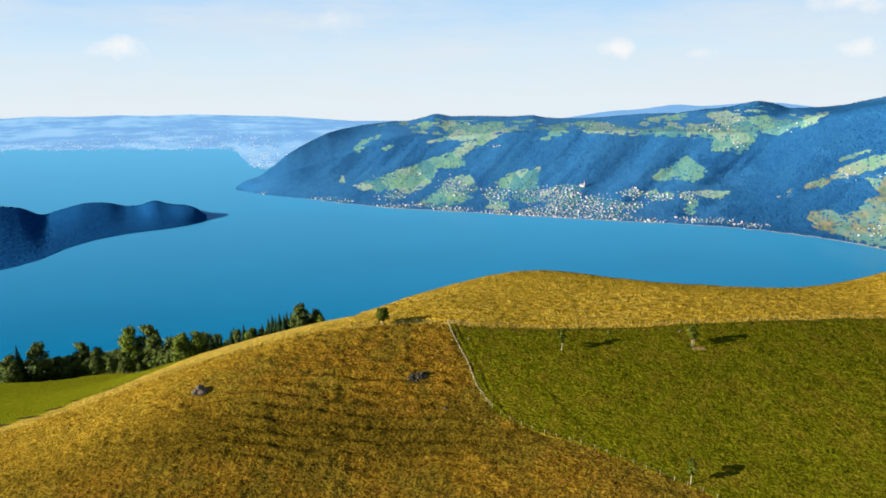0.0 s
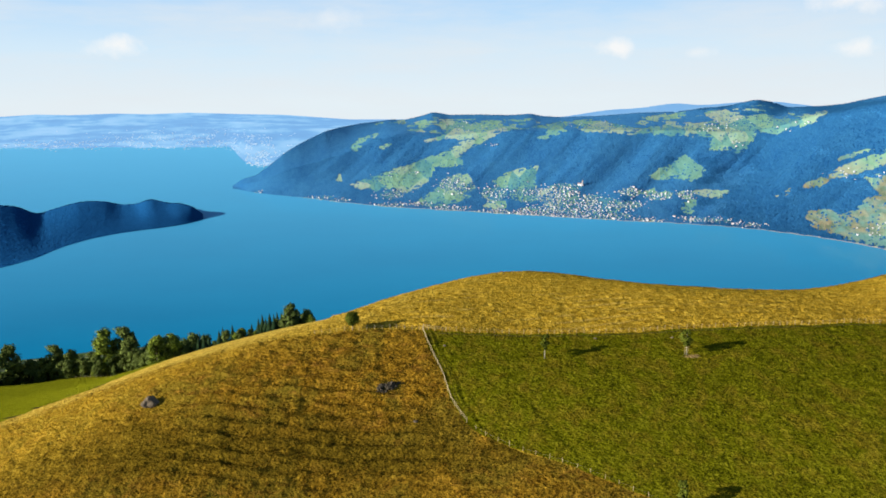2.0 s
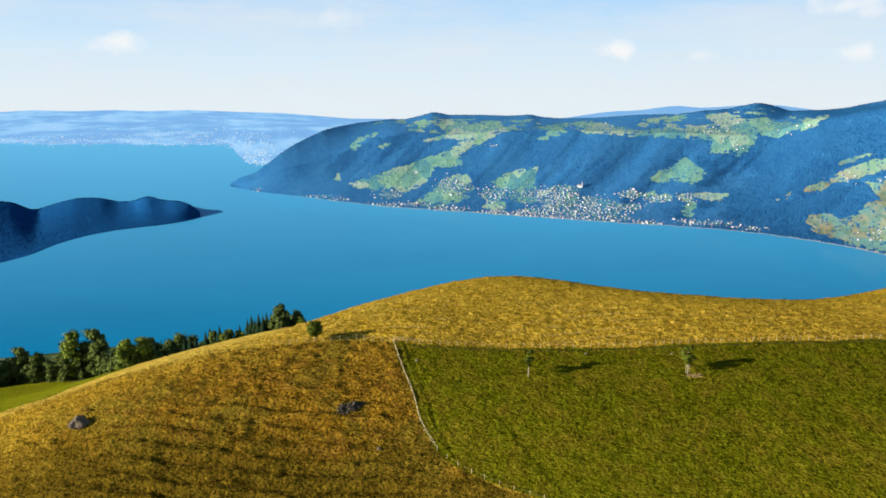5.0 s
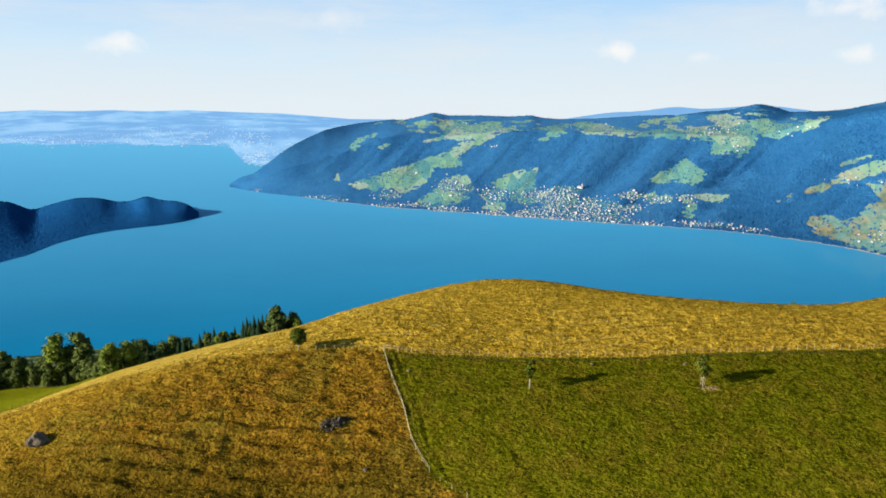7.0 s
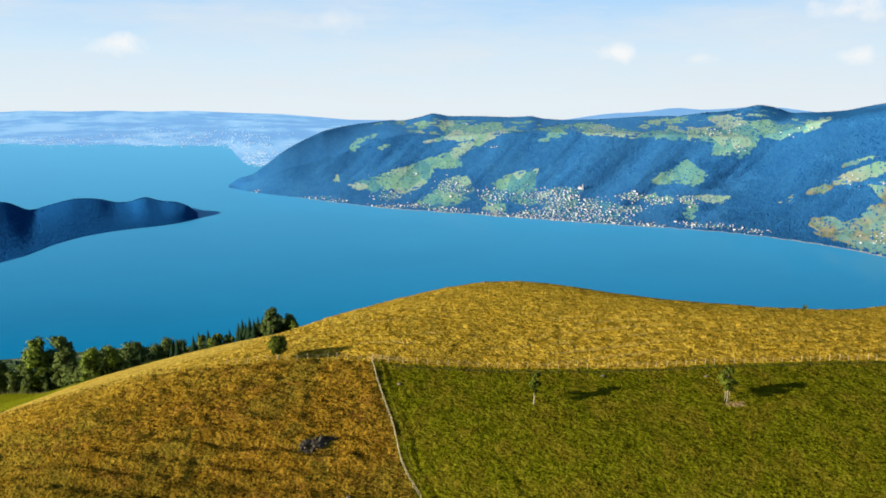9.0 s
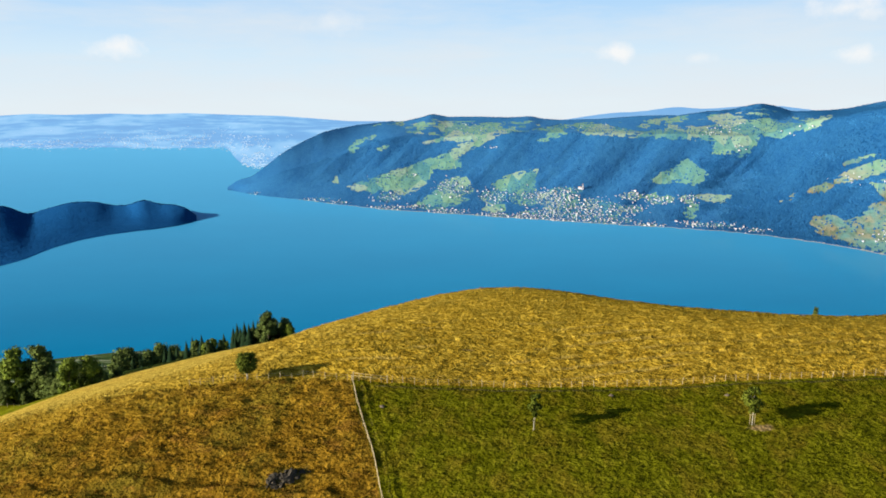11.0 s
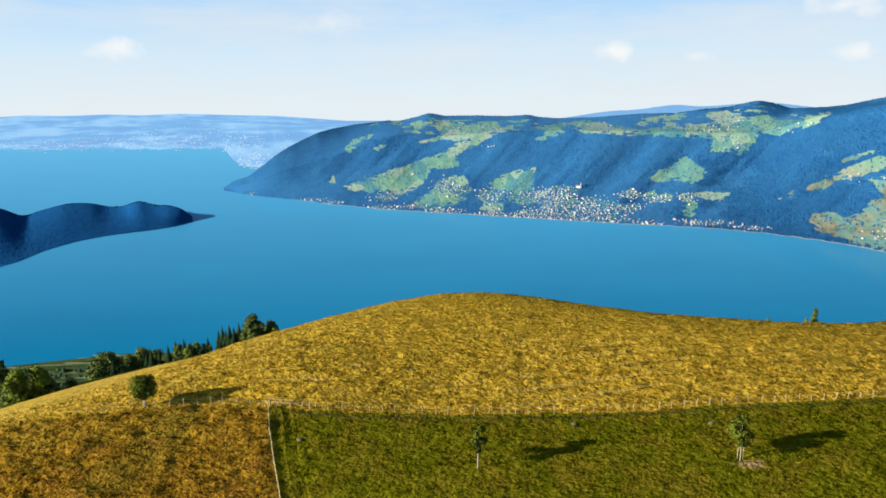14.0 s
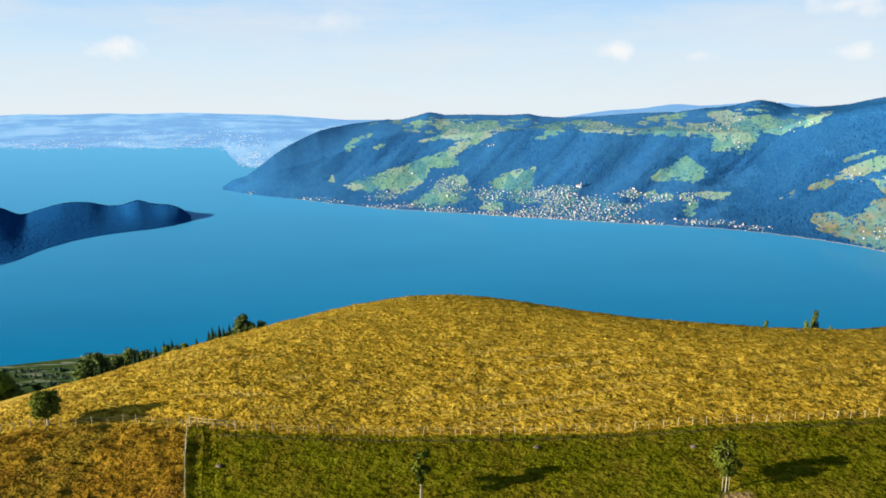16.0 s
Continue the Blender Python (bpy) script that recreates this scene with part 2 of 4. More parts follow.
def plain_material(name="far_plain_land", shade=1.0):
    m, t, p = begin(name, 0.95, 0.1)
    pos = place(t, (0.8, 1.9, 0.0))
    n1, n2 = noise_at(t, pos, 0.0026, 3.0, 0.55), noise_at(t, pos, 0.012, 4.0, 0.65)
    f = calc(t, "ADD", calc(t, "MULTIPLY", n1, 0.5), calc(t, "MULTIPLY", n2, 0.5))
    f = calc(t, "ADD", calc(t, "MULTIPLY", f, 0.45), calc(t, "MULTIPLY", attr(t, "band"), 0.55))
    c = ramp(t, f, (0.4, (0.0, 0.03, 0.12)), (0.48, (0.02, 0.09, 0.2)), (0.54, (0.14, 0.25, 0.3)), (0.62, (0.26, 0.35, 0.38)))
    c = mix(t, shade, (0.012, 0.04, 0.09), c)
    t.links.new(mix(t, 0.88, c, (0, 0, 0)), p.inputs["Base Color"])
    # pale blue haze is painted in as emission
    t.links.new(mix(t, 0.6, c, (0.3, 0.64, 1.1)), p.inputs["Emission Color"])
    p.inputs["Emission Strength"].default_value = FAR_HAZE_GLOW
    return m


def water_material():
    m, t, p = begin("lake_water", 0.22, 0.34)
    p.inputs["IOR"].default_value = WATER_IOR
    n = noise_at(t, place(t, (0.4, 1, 1)), 0.0025, 4.0, 0.6)
    streak = noise_at(t, place(t, (0.15, 1, 1)), 0.008, 5.0, 0.7)
    c = mix(t, ramp(t, n, (0.35, (0, 0, 0)), (0.65, (1, 1, 1))), WATER_A, WATER_B)
    # water pales with distance: haze painted into its base colour
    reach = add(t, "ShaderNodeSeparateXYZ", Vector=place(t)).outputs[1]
    haze_fade = ramp(t, calc(t, "DIVIDE", reach, 4000.0), (0.42, (0, 0, 0)), (0.92, (1, 1, 1)))
    c = mix(t, haze_fade, c, WATER_FAR_HAZE)
    t.links.new(c, p.inputs["Base Color"])
    t.links.new(ramp(t, streak, (0.4, (0.1, 0.1, 0.1)), (0.62, (0.2, 0.2, 0.2))), p.inputs["Roughness"])
    w = noise_at(t, place(t), 0.12, 4.0, 0.6)
    bumped(t, p, w, 0.13, 0.6)
    return m


# blue sheen that stands in for haze over a far wood
def haze_sheen(m, tint, weight):
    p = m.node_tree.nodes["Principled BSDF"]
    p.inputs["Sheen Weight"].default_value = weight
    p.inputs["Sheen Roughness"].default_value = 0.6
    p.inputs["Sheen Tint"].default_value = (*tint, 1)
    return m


TURF = meadow_material()
GRASS_GOLD = blades("dry_gold_grass", (BLADE_GOLD))
GRASS_BROWN = blades("dry_brown_grass", (BLADE_BROWN))
GRASS_HERB = blades("olive_herbs", BLADE_HERB)
GRASS_GREEN = blades("green_grass", (BLADE_GREEN))
LAND = land_material()
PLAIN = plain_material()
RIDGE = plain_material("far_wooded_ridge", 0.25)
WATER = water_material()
# haze over the far woods is painted as blue base colour
WOODS = haze_sheen(stained("hazy_woods", HAZY_WOOD_COLOURS[0], HAZY_WOOD_COLOURS[1], 0.01, 0.05, 1.0, 0.0, local=False), (0.15, 0.45, 1.0), 0.12)
# same woods with shade painted into the colour
WOODS_SHADED = stained("shaded_woods", SHADED_WOOD_COLOURS[0], SHADED_WOOD_COLOURS[1], 0.01, 0.05, 1.0, 0.0, local=False)
# blue haze is painted into the peninsula's dark woods
WOODS_DARK = haze_sheen(stained("hazy_dark_woods", HAZY_WOOD_COLOURS[2], HAZY_WOOD_COLOURS[3], 0.01, 0.05, 1.0, 0.0, local=False), (0.15, 0.45, 1.0), 0.0)
BARK = stained("bark", (0.06, 0.045, 0.03), (0.2, 0.16, 0.11), 1.2, 9.0, bump=0.6)
PALE_BARK = stained("pale_bark", (0.3, 0.26, 0.19), (0.55, 0.48, 0.36), 2.0, 12.0, bump=0.4)
POST_WOOD = stained("weathered_post_wood", (0.26, 0.19, 0.085), (0.52, 0.41, 0.23), 2.5, 14.0, bump=0.5)
LEAF = stained("broad_leaves", (0.055, 0.09, 0.024), (0.16, 0.2, 0.04), 0.25, 1.5, 0.85, 0.1, 0.0)
LEAF_YELLOW = stained("sunlit_yellow_green_leaves", (0.09, 0.14, 0.016), (0.28, 0.34, 0.04), 0.25, 1.5, 0.85, 0.1, 0.0)
LEAF_YOUNG = stained("young_leaves", (0.045, 0.065, 0.005), (0.15, 0.17, 0.018), 0.5, 3.0, 0.85, 0.08, 0.0)
NEEDLE = stained("needles", (0.008, 0.024, 0.012), (0.03, 0.055, 0.02), 0.3, 2.0, 0.9, 0.03, 0.0)
LAKESIDE = stained("lakeside_leaves", (0.02, 0.045, 0.03), (0.06, 0.1, 0.055), 0.05, 0.3, 0.9, 0.05, 0.0, local=False)
ROCK_DARK = stained("dark_rock", (0.01, 0.009, 0.007), (0.062, 0.05, 0.034), 0.7, 4.5, bump=0.8, dist=0.12)
ROCK = stained("grey_rock", (0.035, 0.027, 0.018), (0.19, 0.145, 0.095), 0.7, 4.5, bump=0.8, dist=0.12)
PLASTER = stained("pale_plaster", (0.36, 0.4, 0.46), (0.74, 0.76, 0.8), 0.05, 0.4, bump=0.1)
# blue haze is put into the colour of the distant walls
HAZY = stained("distant_hazy_walls", (0.5, 0.62, 0.74), (0.8, 0.88, 0.94), 0.002, 0.01, bump=0.0, local=False)
TILE = stained("brown_roof_tiles", (0.17, 0.14, 0.14), (0.38, 0.31, 0.29), 0.06, 0.5, bump=0.2)
WIRE = stained("galvanised_wire", (0.14, 0.12, 0.09), (0.25, 0.22, 0.17), 2.0, 9.0, 0.45, 0.5, 0.0)

# ---- the shape of the land ----
HILL = [
    (0.14, 0.88, 3.58, -6.31, -5.28),
    (0.92, 2.12, -1.41, 3.09, -2.15),
    (-1.31, -2.35, 9.75, -10.92, -4.89),
    (-4.04, -5.46, 1.42, 7.72, -6.28),
    (-2.85, 0.38, 0.39, 0.67, 8.15),
    (-2.95, -0.93, 0.19, 4.09, -1.63),
    (-0.47, 1.79, -0.42, 3.42, -2.43),
    (0.02, 0.41, 0.45, 0.76, -0.48),
    (0.00, 0.10, 3.28, 13.86, 4.59),
]

HILL_X = np.arange(-125, 150, 34.0)
HILL_Y = np.array([45, 75, 105, 135, 165.0])
LAKE_Z = -690.0
ROW_X = [-60, -29.3, -17.9, -10.7, -2.9, 11.5, 27.3, 42.1, 61.1, 74.1, 81.7, 93.7, 140]
ROW_Y = [109, 110.4, 111.0, 110.6, 110.3, 110.4, 110.7, 111.4, 112.6, 113.3, 114.0, 114.0, 116]
DOWN_Y = [0, 40, 66.4, 68.4, 72.7, 76.7, 80.3, 83.7, 87.0, 91.4, 97.5, 102.0, 106.0, 110.6]
DOWN_X = [105, 68, 33.5, 29.3, 22.5, 15.1, 7.2, 1.0, -2.3, -4.7, -6.3, -8.0, -9.4, -10.7]
LANE_X = [-260, -150, -138.4, -132, -129, -118.6, -92, -40, 20]
LANE_Y = [40, 126, 143, 155, 165, 177, 214, 240, 260]


def soft(v, k):
    return k * np.logaddexp(0, v / k)


def smooth(v, a, b):
    u = np.clip((v - a) / (b - a), 0, 1)
    return u * u * (3 - 2 * u)


def ground(x, y):
    """Height of the alpine meadow and the slope below it."""
    x, y = np.asarray(x, float), np.asarray(y, float)
    z = -47 - 0.42 * soft(y - 155, 12) - 0.30 * soft(95 - y, 12) - 0.3 * soft(-x - 45, 15) - 0.15 * soft(x - 125, 15)
    for cx, row in zip(HILL_X, HILL):
        for cy, a in zip(HILL_Y, row):
            z = z + a * np.exp(-(((x - cx) / 34) ** 2) - ((y - cy) / 30) ** 2)
    low = -108 - 0.15 * (y - 220) - 0.17 * soft(y - 268, 8) - 0.4 * soft(y - 640, 30)
    low = low - 0.6 * soft(-x - 166 - 0.05 * np.maximum(y - 300, 0), 6) * np.clip((y - 230) / 60, 0, 1)
    z = np.where(y > 100, soft(z - low, 2.5) + low, z)
    return np.maximum(z, LAKE_Z + 8 - 0.03 * soft(y - 1465 - 60 * np.sin(x / 170), 40))


def lattice(ix, iy, seed):
    h = np.sin(ix * 127.1 + iy * 311.7 + seed * 74.7) * 43758.5453
    return h - np.floor(h)


def vnoise(x, y, seed=0):
    """Smooth value noise, 0 to 1."""
    ix, iy = np.floor(x), np.floor(y)
    u, v = x - ix, y - iy
    u, v = u * u * (3 - 2 * u), v * v * (3 - 2 * v)
    a = lattice(ix, iy, seed) * (1 - u) + lattice(ix + 1, iy, seed) * u
    b = lattice(ix, iy + 1, seed) * (1 - u) + lattice(ix + 1, iy + 1, seed) * u
    return a * (1 - v) + b * v


def fbm(x, y, seed=0, octaves=4):
    total, amp, norm = 0, 1.0, 0
    for o in range(octaves):
        total = total + amp * vnoise(x * 2**o, y * 2**o, seed + 13 * o)
        norm += amp
        amp *= 0.5
    return total / norm


def limb(x, y):
    """How far a place lies on the western limb, whose sunlit gold is painted into the grass, 0 to 1."""
    return smooth(-(x + 46 + 0.9 * (100 - y)) + 26 * (fbm(x / 8, y / 5, 28) - 0.5), -22, 34) * smooth(y, 58, 96)


def shadow_dip(x, y):
    """A shallow dip added beside the small tree to lengthen its shadow, steep on its western rim, 0 to 1."""
    along = smooth(x, -19.6, -18.6) * (1 - smooth(x, -13.5, -9.8))
    return along * np.exp(-(((y - 112.5 - 0.05 * (x + 15)) / 0.75) ** 2))


def turf(x, y):
    """The ground with its tussocks, hollows and trodden terraces."""
    z = ground(x, y)
    near_hill = smooth(y, 20, 60) * smooth(-y, -230, -170) * smooth(x, -190, -130) * smooth(-x, -150, -110)
    row = np.interp(x, ROW_X, ROW_Y)
    down = np.interp(y, DOWN_Y, DOWN_X)
    left = (y < row) & (x < down)
    rough = 0.45 * (fbm(x / 6, y / 6, 3) - 0.5) + np.where(left, 0.5, 0.38) * (fbm(x / 2.0, y / 1.5, 5, 3) - 0.5)
    tussock = np.maximum(vnoise(x / 0.8, y / 0.6, 6) - 0.4, 0) * smooth(fbm(x / 4, y / 4, 7), 0.35, 0.6)
    rough = rough + 0.5 * tussock
    rough = rough + np.where(left, 1.0, 0.35) * np.maximum(vnoise(x / 1.7, y / 1.1, 17) - 0.45, 0) * smooth(fbm(x / 7, y / 6, 18), 0.36, 0.56)
    band = smooth(x, -62, -46) * smooth(-x, 2, 14) * smooth(y, 74, 80) * smooth(-y, -100, -93)
    steps = np.sin((y + 0.06 * x + 2.2 * fbm(x / 14, y / 14, 8)) * 2 * np.pi / 2.5)
    keep = smooth(fbm(x / 11, y / 5, 9), 0.34, 0.5)
    rough = rough + 0.5 * band * steps * keep
    upper = smooth(y - row, 1, 4) * smooth(-y, -136, -122)
    paths = np.sin((y - 0.17 * x + 2.0 * fbm(x / 16, y / 16, 11)) * 2 * np.pi / 2.7 - 1.2)
    rough = rough + 0.34 * upper * paths * smooth(fbm(x / 9, y / 4, 15), 0.44, 0.56)
    cut = 0.32 * np.exp(-(((x - down - 1.0) / 0.6) ** 2)) + 0.3 * np.exp(-(((x - down - 2.5) / 0.35) ** 2))
    cut = cut * smooth(y, 84, 88) * smooth(-y, -111, -109)
    hollow = shadow_dip(x, y)
    rut = (x - 14.0) + 0.62 * (y - 84.0) + 1.5 * (fbm(x / 9, y / 9, 19) - 0.5)
    cut = cut + 0.2 * np.exp(-((rut / 0.8) ** 2)) * smooth(y, 70, 76) * smooth(-y, -97, -90) * (x > down + 2)
    lane = np.exp(-(((y - np.interp(x, LANE_X, LANE_Y)) / 1.2) ** 2)) * (x < -30)
    return z + rough * np.where(left, 0.7, 0.6) * near_hill - cut - 0.5 * hollow - 0.6 * lane


def near(y):
    """Shortening of the far distance towards the eye, so that the whole view lies within the lens's range; planes stay planes."""
    return np.where(y < 1500, 1.0, 4700 / (3200 + np.maximum(y, 1500)))


def drawn(p):
    return p * near(p[..., 1])[..., None]


def polar(az, d, z):
    """A place from its bearing, true distance and height."""
    a = np.radians(az)
    return drawn(np.stack([np.sin(a) * d, np.cos(a) * d, z], -1))


def mesh_of(name, verts, faces, mats, smooth_faces=False):
    me = bpy.data.meshes.new(name)
    me.from_pydata(np.asarray(verts).reshape(-1, 3).tolist(), [], [list(f) for f in faces] if not isinstance(faces, np.ndarray) else faces.tolist())
    if smooth_faces:
        me.polygons.foreach_set("use_smooth", np.ones(len(me.polygons), bool))
    for m in mats if isinstance(mats, (list, tuple)) else [mats]:
        me.materials.append(m)
    return me


def sheet(name, verts, mat, **fields):
    """A surface over a grid of places, with named fields on its points."""
    nx, ny = verts.shape[:2]
    i = np.arange((nx - 1) * (ny - 1))
    a = (i // (ny - 1)) * ny + i % (ny - 1)
    me = mesh_of(name, verts, np.stack([a, a + ny, a + ny + 1, a + 1], -1), mat, True)
    for key, value in fields.items():
        me.attributes.new(key, "FLOAT", "POINT").data.foreach_set("value", np.ascontiguousarray(value, np.float32).ravel())
    return new(name, me)


def spaced(stops):
    """Coordinates along an axis from (start, step) pairs; the last pair ends it."""
    out = []
    for (a, step), (b, _) in zip(stops[:-1], stops[1:]):
        out += list(np.arange(a, b, step))
    return np.array(out + [stops[-1][0]], float)


gx = spaced([(-2600, 120), (-600, 25), (-200, 4), (-130, 1.0), (-96, 0.36), (84, 0.8), (110, 3), (200, 25), (600, 120), (2600, 0)])
gy = spaced([(-800, 80), (-80, 10), (30, 2), (60, 0.36), (132, 0.55), (165, 2), (290, 12), (650, 40), (1400, 20), (1800, 60), (2100, 0)])
GX, GY = np.meshgrid(gx, gy, indexing="ij")
row, down, lane_y = np.interp(GX, ROW_X, ROW_Y), np.interp(GY, DOWN_Y, DOWN_X), np.interp(GX, LANE_X, LANE_Y)
wob = 0.8 * (fbm(GX / 3, GY / 3, 21) - 0.5)
below = smooth(row - GY + wob, -0.5, 0.5)
green = below * smooth(GX - down + wob, -0.6, 0.6)
# brown thins out on the limb, where sunlit gold is painted in
brown = below * smooth(down - GX + wob, -0.6, 0.6) * smooth(GX, -140, -118) * (1 - 0.52 * limb(GX, GY)) * (1 - 0.25 * smooth(GY + 9 * (fbm(GX / 6, GY / 4, 30) - 0.5), 96, 107))
far_green = smooth(GY - lane_y, 0, 2) * (GX < 20)
lush = far_green
herb = np.clip(smooth(-GY + 7 * (fbm(GX / 9, GY / 6, 25) - 0.5) * 2, -97, -78) * (1 - 0.7 * smooth(-GY, -83, -75)) * (0.7 + 0.9 * fbm(GX / 6, GY / 3, 26)), 0, 1)
# lane lines; the hollow's shadow is painted along them
lane = (np.exp(-(((GY - lane_y) / 1.6) ** 2)) + 0.7 * np.exp(-(((GY - lane_y - 7) / 1.1) ** 2))) * (GX < -30)
soil = np.exp(-(((GX - 44.6) / 1.9) ** 2) - ((GY - 101.9) / 0.75) ** 2) * (0.55 + 0.8 * fbm(GX / 0.9, GY / 0.7, 27)) + 0.6 * np.exp(-(((GX - 6.3) / 2.2) ** 2) - ((GY - 119.4) / 0.5) ** 2)
phase = (GY - 0.17 * GX + 2.0 * fbm(GX / 16, GY / 16, 11)) / 2.7
track = np.exp(-(((phase - np.round(phase)) / 0.07) ** 2)) * smooth(GY - row, 0.8, 2) * smooth(-GY, -134, -124) * smooth(fbm(GX / 9, GY / 4, 15), 0.44, 0.56) * smooth(GX, -20, -8) * (0.35 + 0.65 * smooth(-GX, -48, -30))
track = 0.95 * track * (0.4 + fbm(GX / 1.2, GY / 1.2, 16))
# dark strip beside the rail fence: trodden turf with the fence's shadow painted in
lane = lane + 0.45 * np.exp(-(((GX - down - 1.2) / 0.6) ** 2)) * smooth(GY, 86, 89) * smooth(-GY, -110.6, -109.6)
lane = lane + 0.75 * np.exp(-(((GX + 16.8) / 3.4) ** 2) - ((GY - 95.1 - 0.3 * (GX + 16.8)) / 1.3) ** 2) * (0.5 + 0.9 * fbm(GX / 0.8, GY / 0.8, 29))
lane = lane + 0.6 * np.exp(-(((GY - row + 0.75) / 0.4) ** 2)) * smooth(GX, -10, -6)
wild = np.where(GX < -40, smooth(GY - (228 + 0.2 * (-GX - 80)), -1, 4), smooth(GY, 240, 260))
fields = smooth(GY, 1150, 1250)
land = sheet("ground", drawn(np.stack([GX, GY, turf(GX, GY)], -1)), TURF, herb=herb, limb=limb(GX, GY) * smooth(GY - row, -6, 4), lush=lush, green=green, brown=brown, lane=lane, track=track, soil=soil, wild=wild * (1 - fields), fields=fields)
tagged(land, "dry golden and green alpine pasture on a steep hill", "ground", kind="structure")

# lake
AZ, DD = np.meshgrid(np.linspace(-62, 62, 125), np.concatenate([np.linspace(900, 4000, 32), np.linspace(4200, 14000, 50)]), indexing="ij")
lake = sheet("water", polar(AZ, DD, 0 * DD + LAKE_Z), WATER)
tagged(lake, "wide calm blue lake between the hills", "lake", kind="structure")

# ---- the far mountainside ----
SHORE_AZ = [-18.1, -16.6, -15.2, -11.9, -9.1, -5.2, -0.2, 5.8, 10.7, 15.5, 20.0, 25.6, 29.6, 32.3, 34.8, 39.2, 46]
SHORE_D = [5670, 5333, 5164, 4849, 4584, 4321, 4144, 3976, 3887, 3831, 3821, 3787, 3699, 3620, 3513, 3285, 3000]
SHELF_AZ = [-18.1, -16.5, -14.6, -11.8, -8.9, -6.5, -4.1, 0.8, 5.6, 10.4, 15.0, 21.6, 25.0, 27.6, 30.4, 33.4, 46]
SHELF_EL = [-6.75, -6.16, -4.94, -3.91, -3.28, -2.92, -2.69, -3.0, -2.69, -2.51, -2.65, -2.64, -2.9, -1.97, -1.02, -0.55, 0.4]
SKY_AZ = [-18.4, -17.2, -16.0, -14.8, -13.6, -12.4, -11.2, -10.1, -8.9, -7.0, -5.5, -4.5, -3.1, -1.9, -0.9, -0.2, 0.5, 3.2, 5.6, 7.5, 8.4, 9.9, 13.1, 16.3, 19.3, 21.4, 23.1, 24.3, 25.2, 26.2, 27.4, 28.9, 30.0, 31.1, 32.1, 33.4, 35.0, 46]
SKY_EL = [-7.05, -6.31, -6.01, -5.15, -4.24, -3.55, -3.0, -2.5, -2.22, -1.9, -1.76, -1.62, -1.62, -1.34, -1.05, -1.15, -1.29, -1.29, -1.37, -1.27, -1.46, -1.59, -1.52, -1.27, -1.2, -0.92, -0.78, -0.47, -0.29, -0.5, -0.91, -0.86, -0.81, -0.67, -0.43, -0.14, 0.28, 0.8]
# outlines of the pastures: bearing, elevation
UPPER_PASTURES = [
    [(-8.2, -7.20), (-6.6, -6.59), (-4.1, -5.79), (-1.9, -5.07), (0.0, -4.54), (1.5, -3.63), (3.2, -2.95), (4.9, -2.80), (3.0, -3.77), (2.0, -4.25), (1.4, -4.73), (1.7, -5.70), (0.8, -5.80), (-0.4, -5.56), (-1.1, -6.05), (-1.4, -7.02), (-2.4, -7.50), (-3.9, -7.98), (-4.6, -7.49), (-6.1, -7.62)],
    [(-7.7, -4.22), (-8.1, -3.93), (-7.4, -3.27), (-6.7, -3.08), (-7.0, -3.61)], [(-6.3, -3.99), (-4.6, -3.67), (-5.1, -4.05)],
    [(-9.4, -6.69), (-9.1, -6.03), (-8.9, -6.75)], [(-6.7, -3.04), (-5.8, -2.76), (-6.0, -2.99)], [(-5.8, -1.90), (-3.1, -1.72), (-3.3, -1.91)]]
PLATEAU_PASTURES = [
    [(-1.6, -3.39), (-0.4, -3.05), (0.8, -2.53), (-1.2, -2.19), (-2.1, -2.24), (-2.4, -2.00), (0.3, -1.72), (2.2, -2.00), (4.6, -1.90), (6.3, -2.17), (5.6, -2.60), (3.2, -2.90), (1.7, -3.39), (0.8, -3.24)],
    [(8.0, -3.35), (8.7, -2.87), (8.9, -2.16), (10.3, -1.96), (11.3, -2.37), (9.9, -2.86), (9.0, -3.24)],
    [(10.3, -1.96), (13.1, -1.85), (15.0, -2.29), (17.7, -2.67), (16.8, -2.95), (14.1, -2.81), (12.2, -2.69)],
    [(16.7, -1.63), (20.0, -1.28), (19.8, -1.60), (17.2, -1.90)]]
SHELF_PASTURES = [
    [(17.2, -2.40), (19.4, -2.10), (22.4, -2.05), (21.4, -1.27), (23.1, -1.08), (23.5, -1.47), (25.2, -1.53), (26.1, -1.22), (25.8, -1.78), (27.5, -1.63), (30.1, -1.17), (29.6, -1.72), (28.7, -2.15), (26.8, -2.79), (25.3, -2.61), (25.0, -3.92), (24.2, -4.39), (23.4, -4.06), (22.1, -4.10), (22.2, -3.12), (20.3, -3.07), (17.7, -3.03)]]
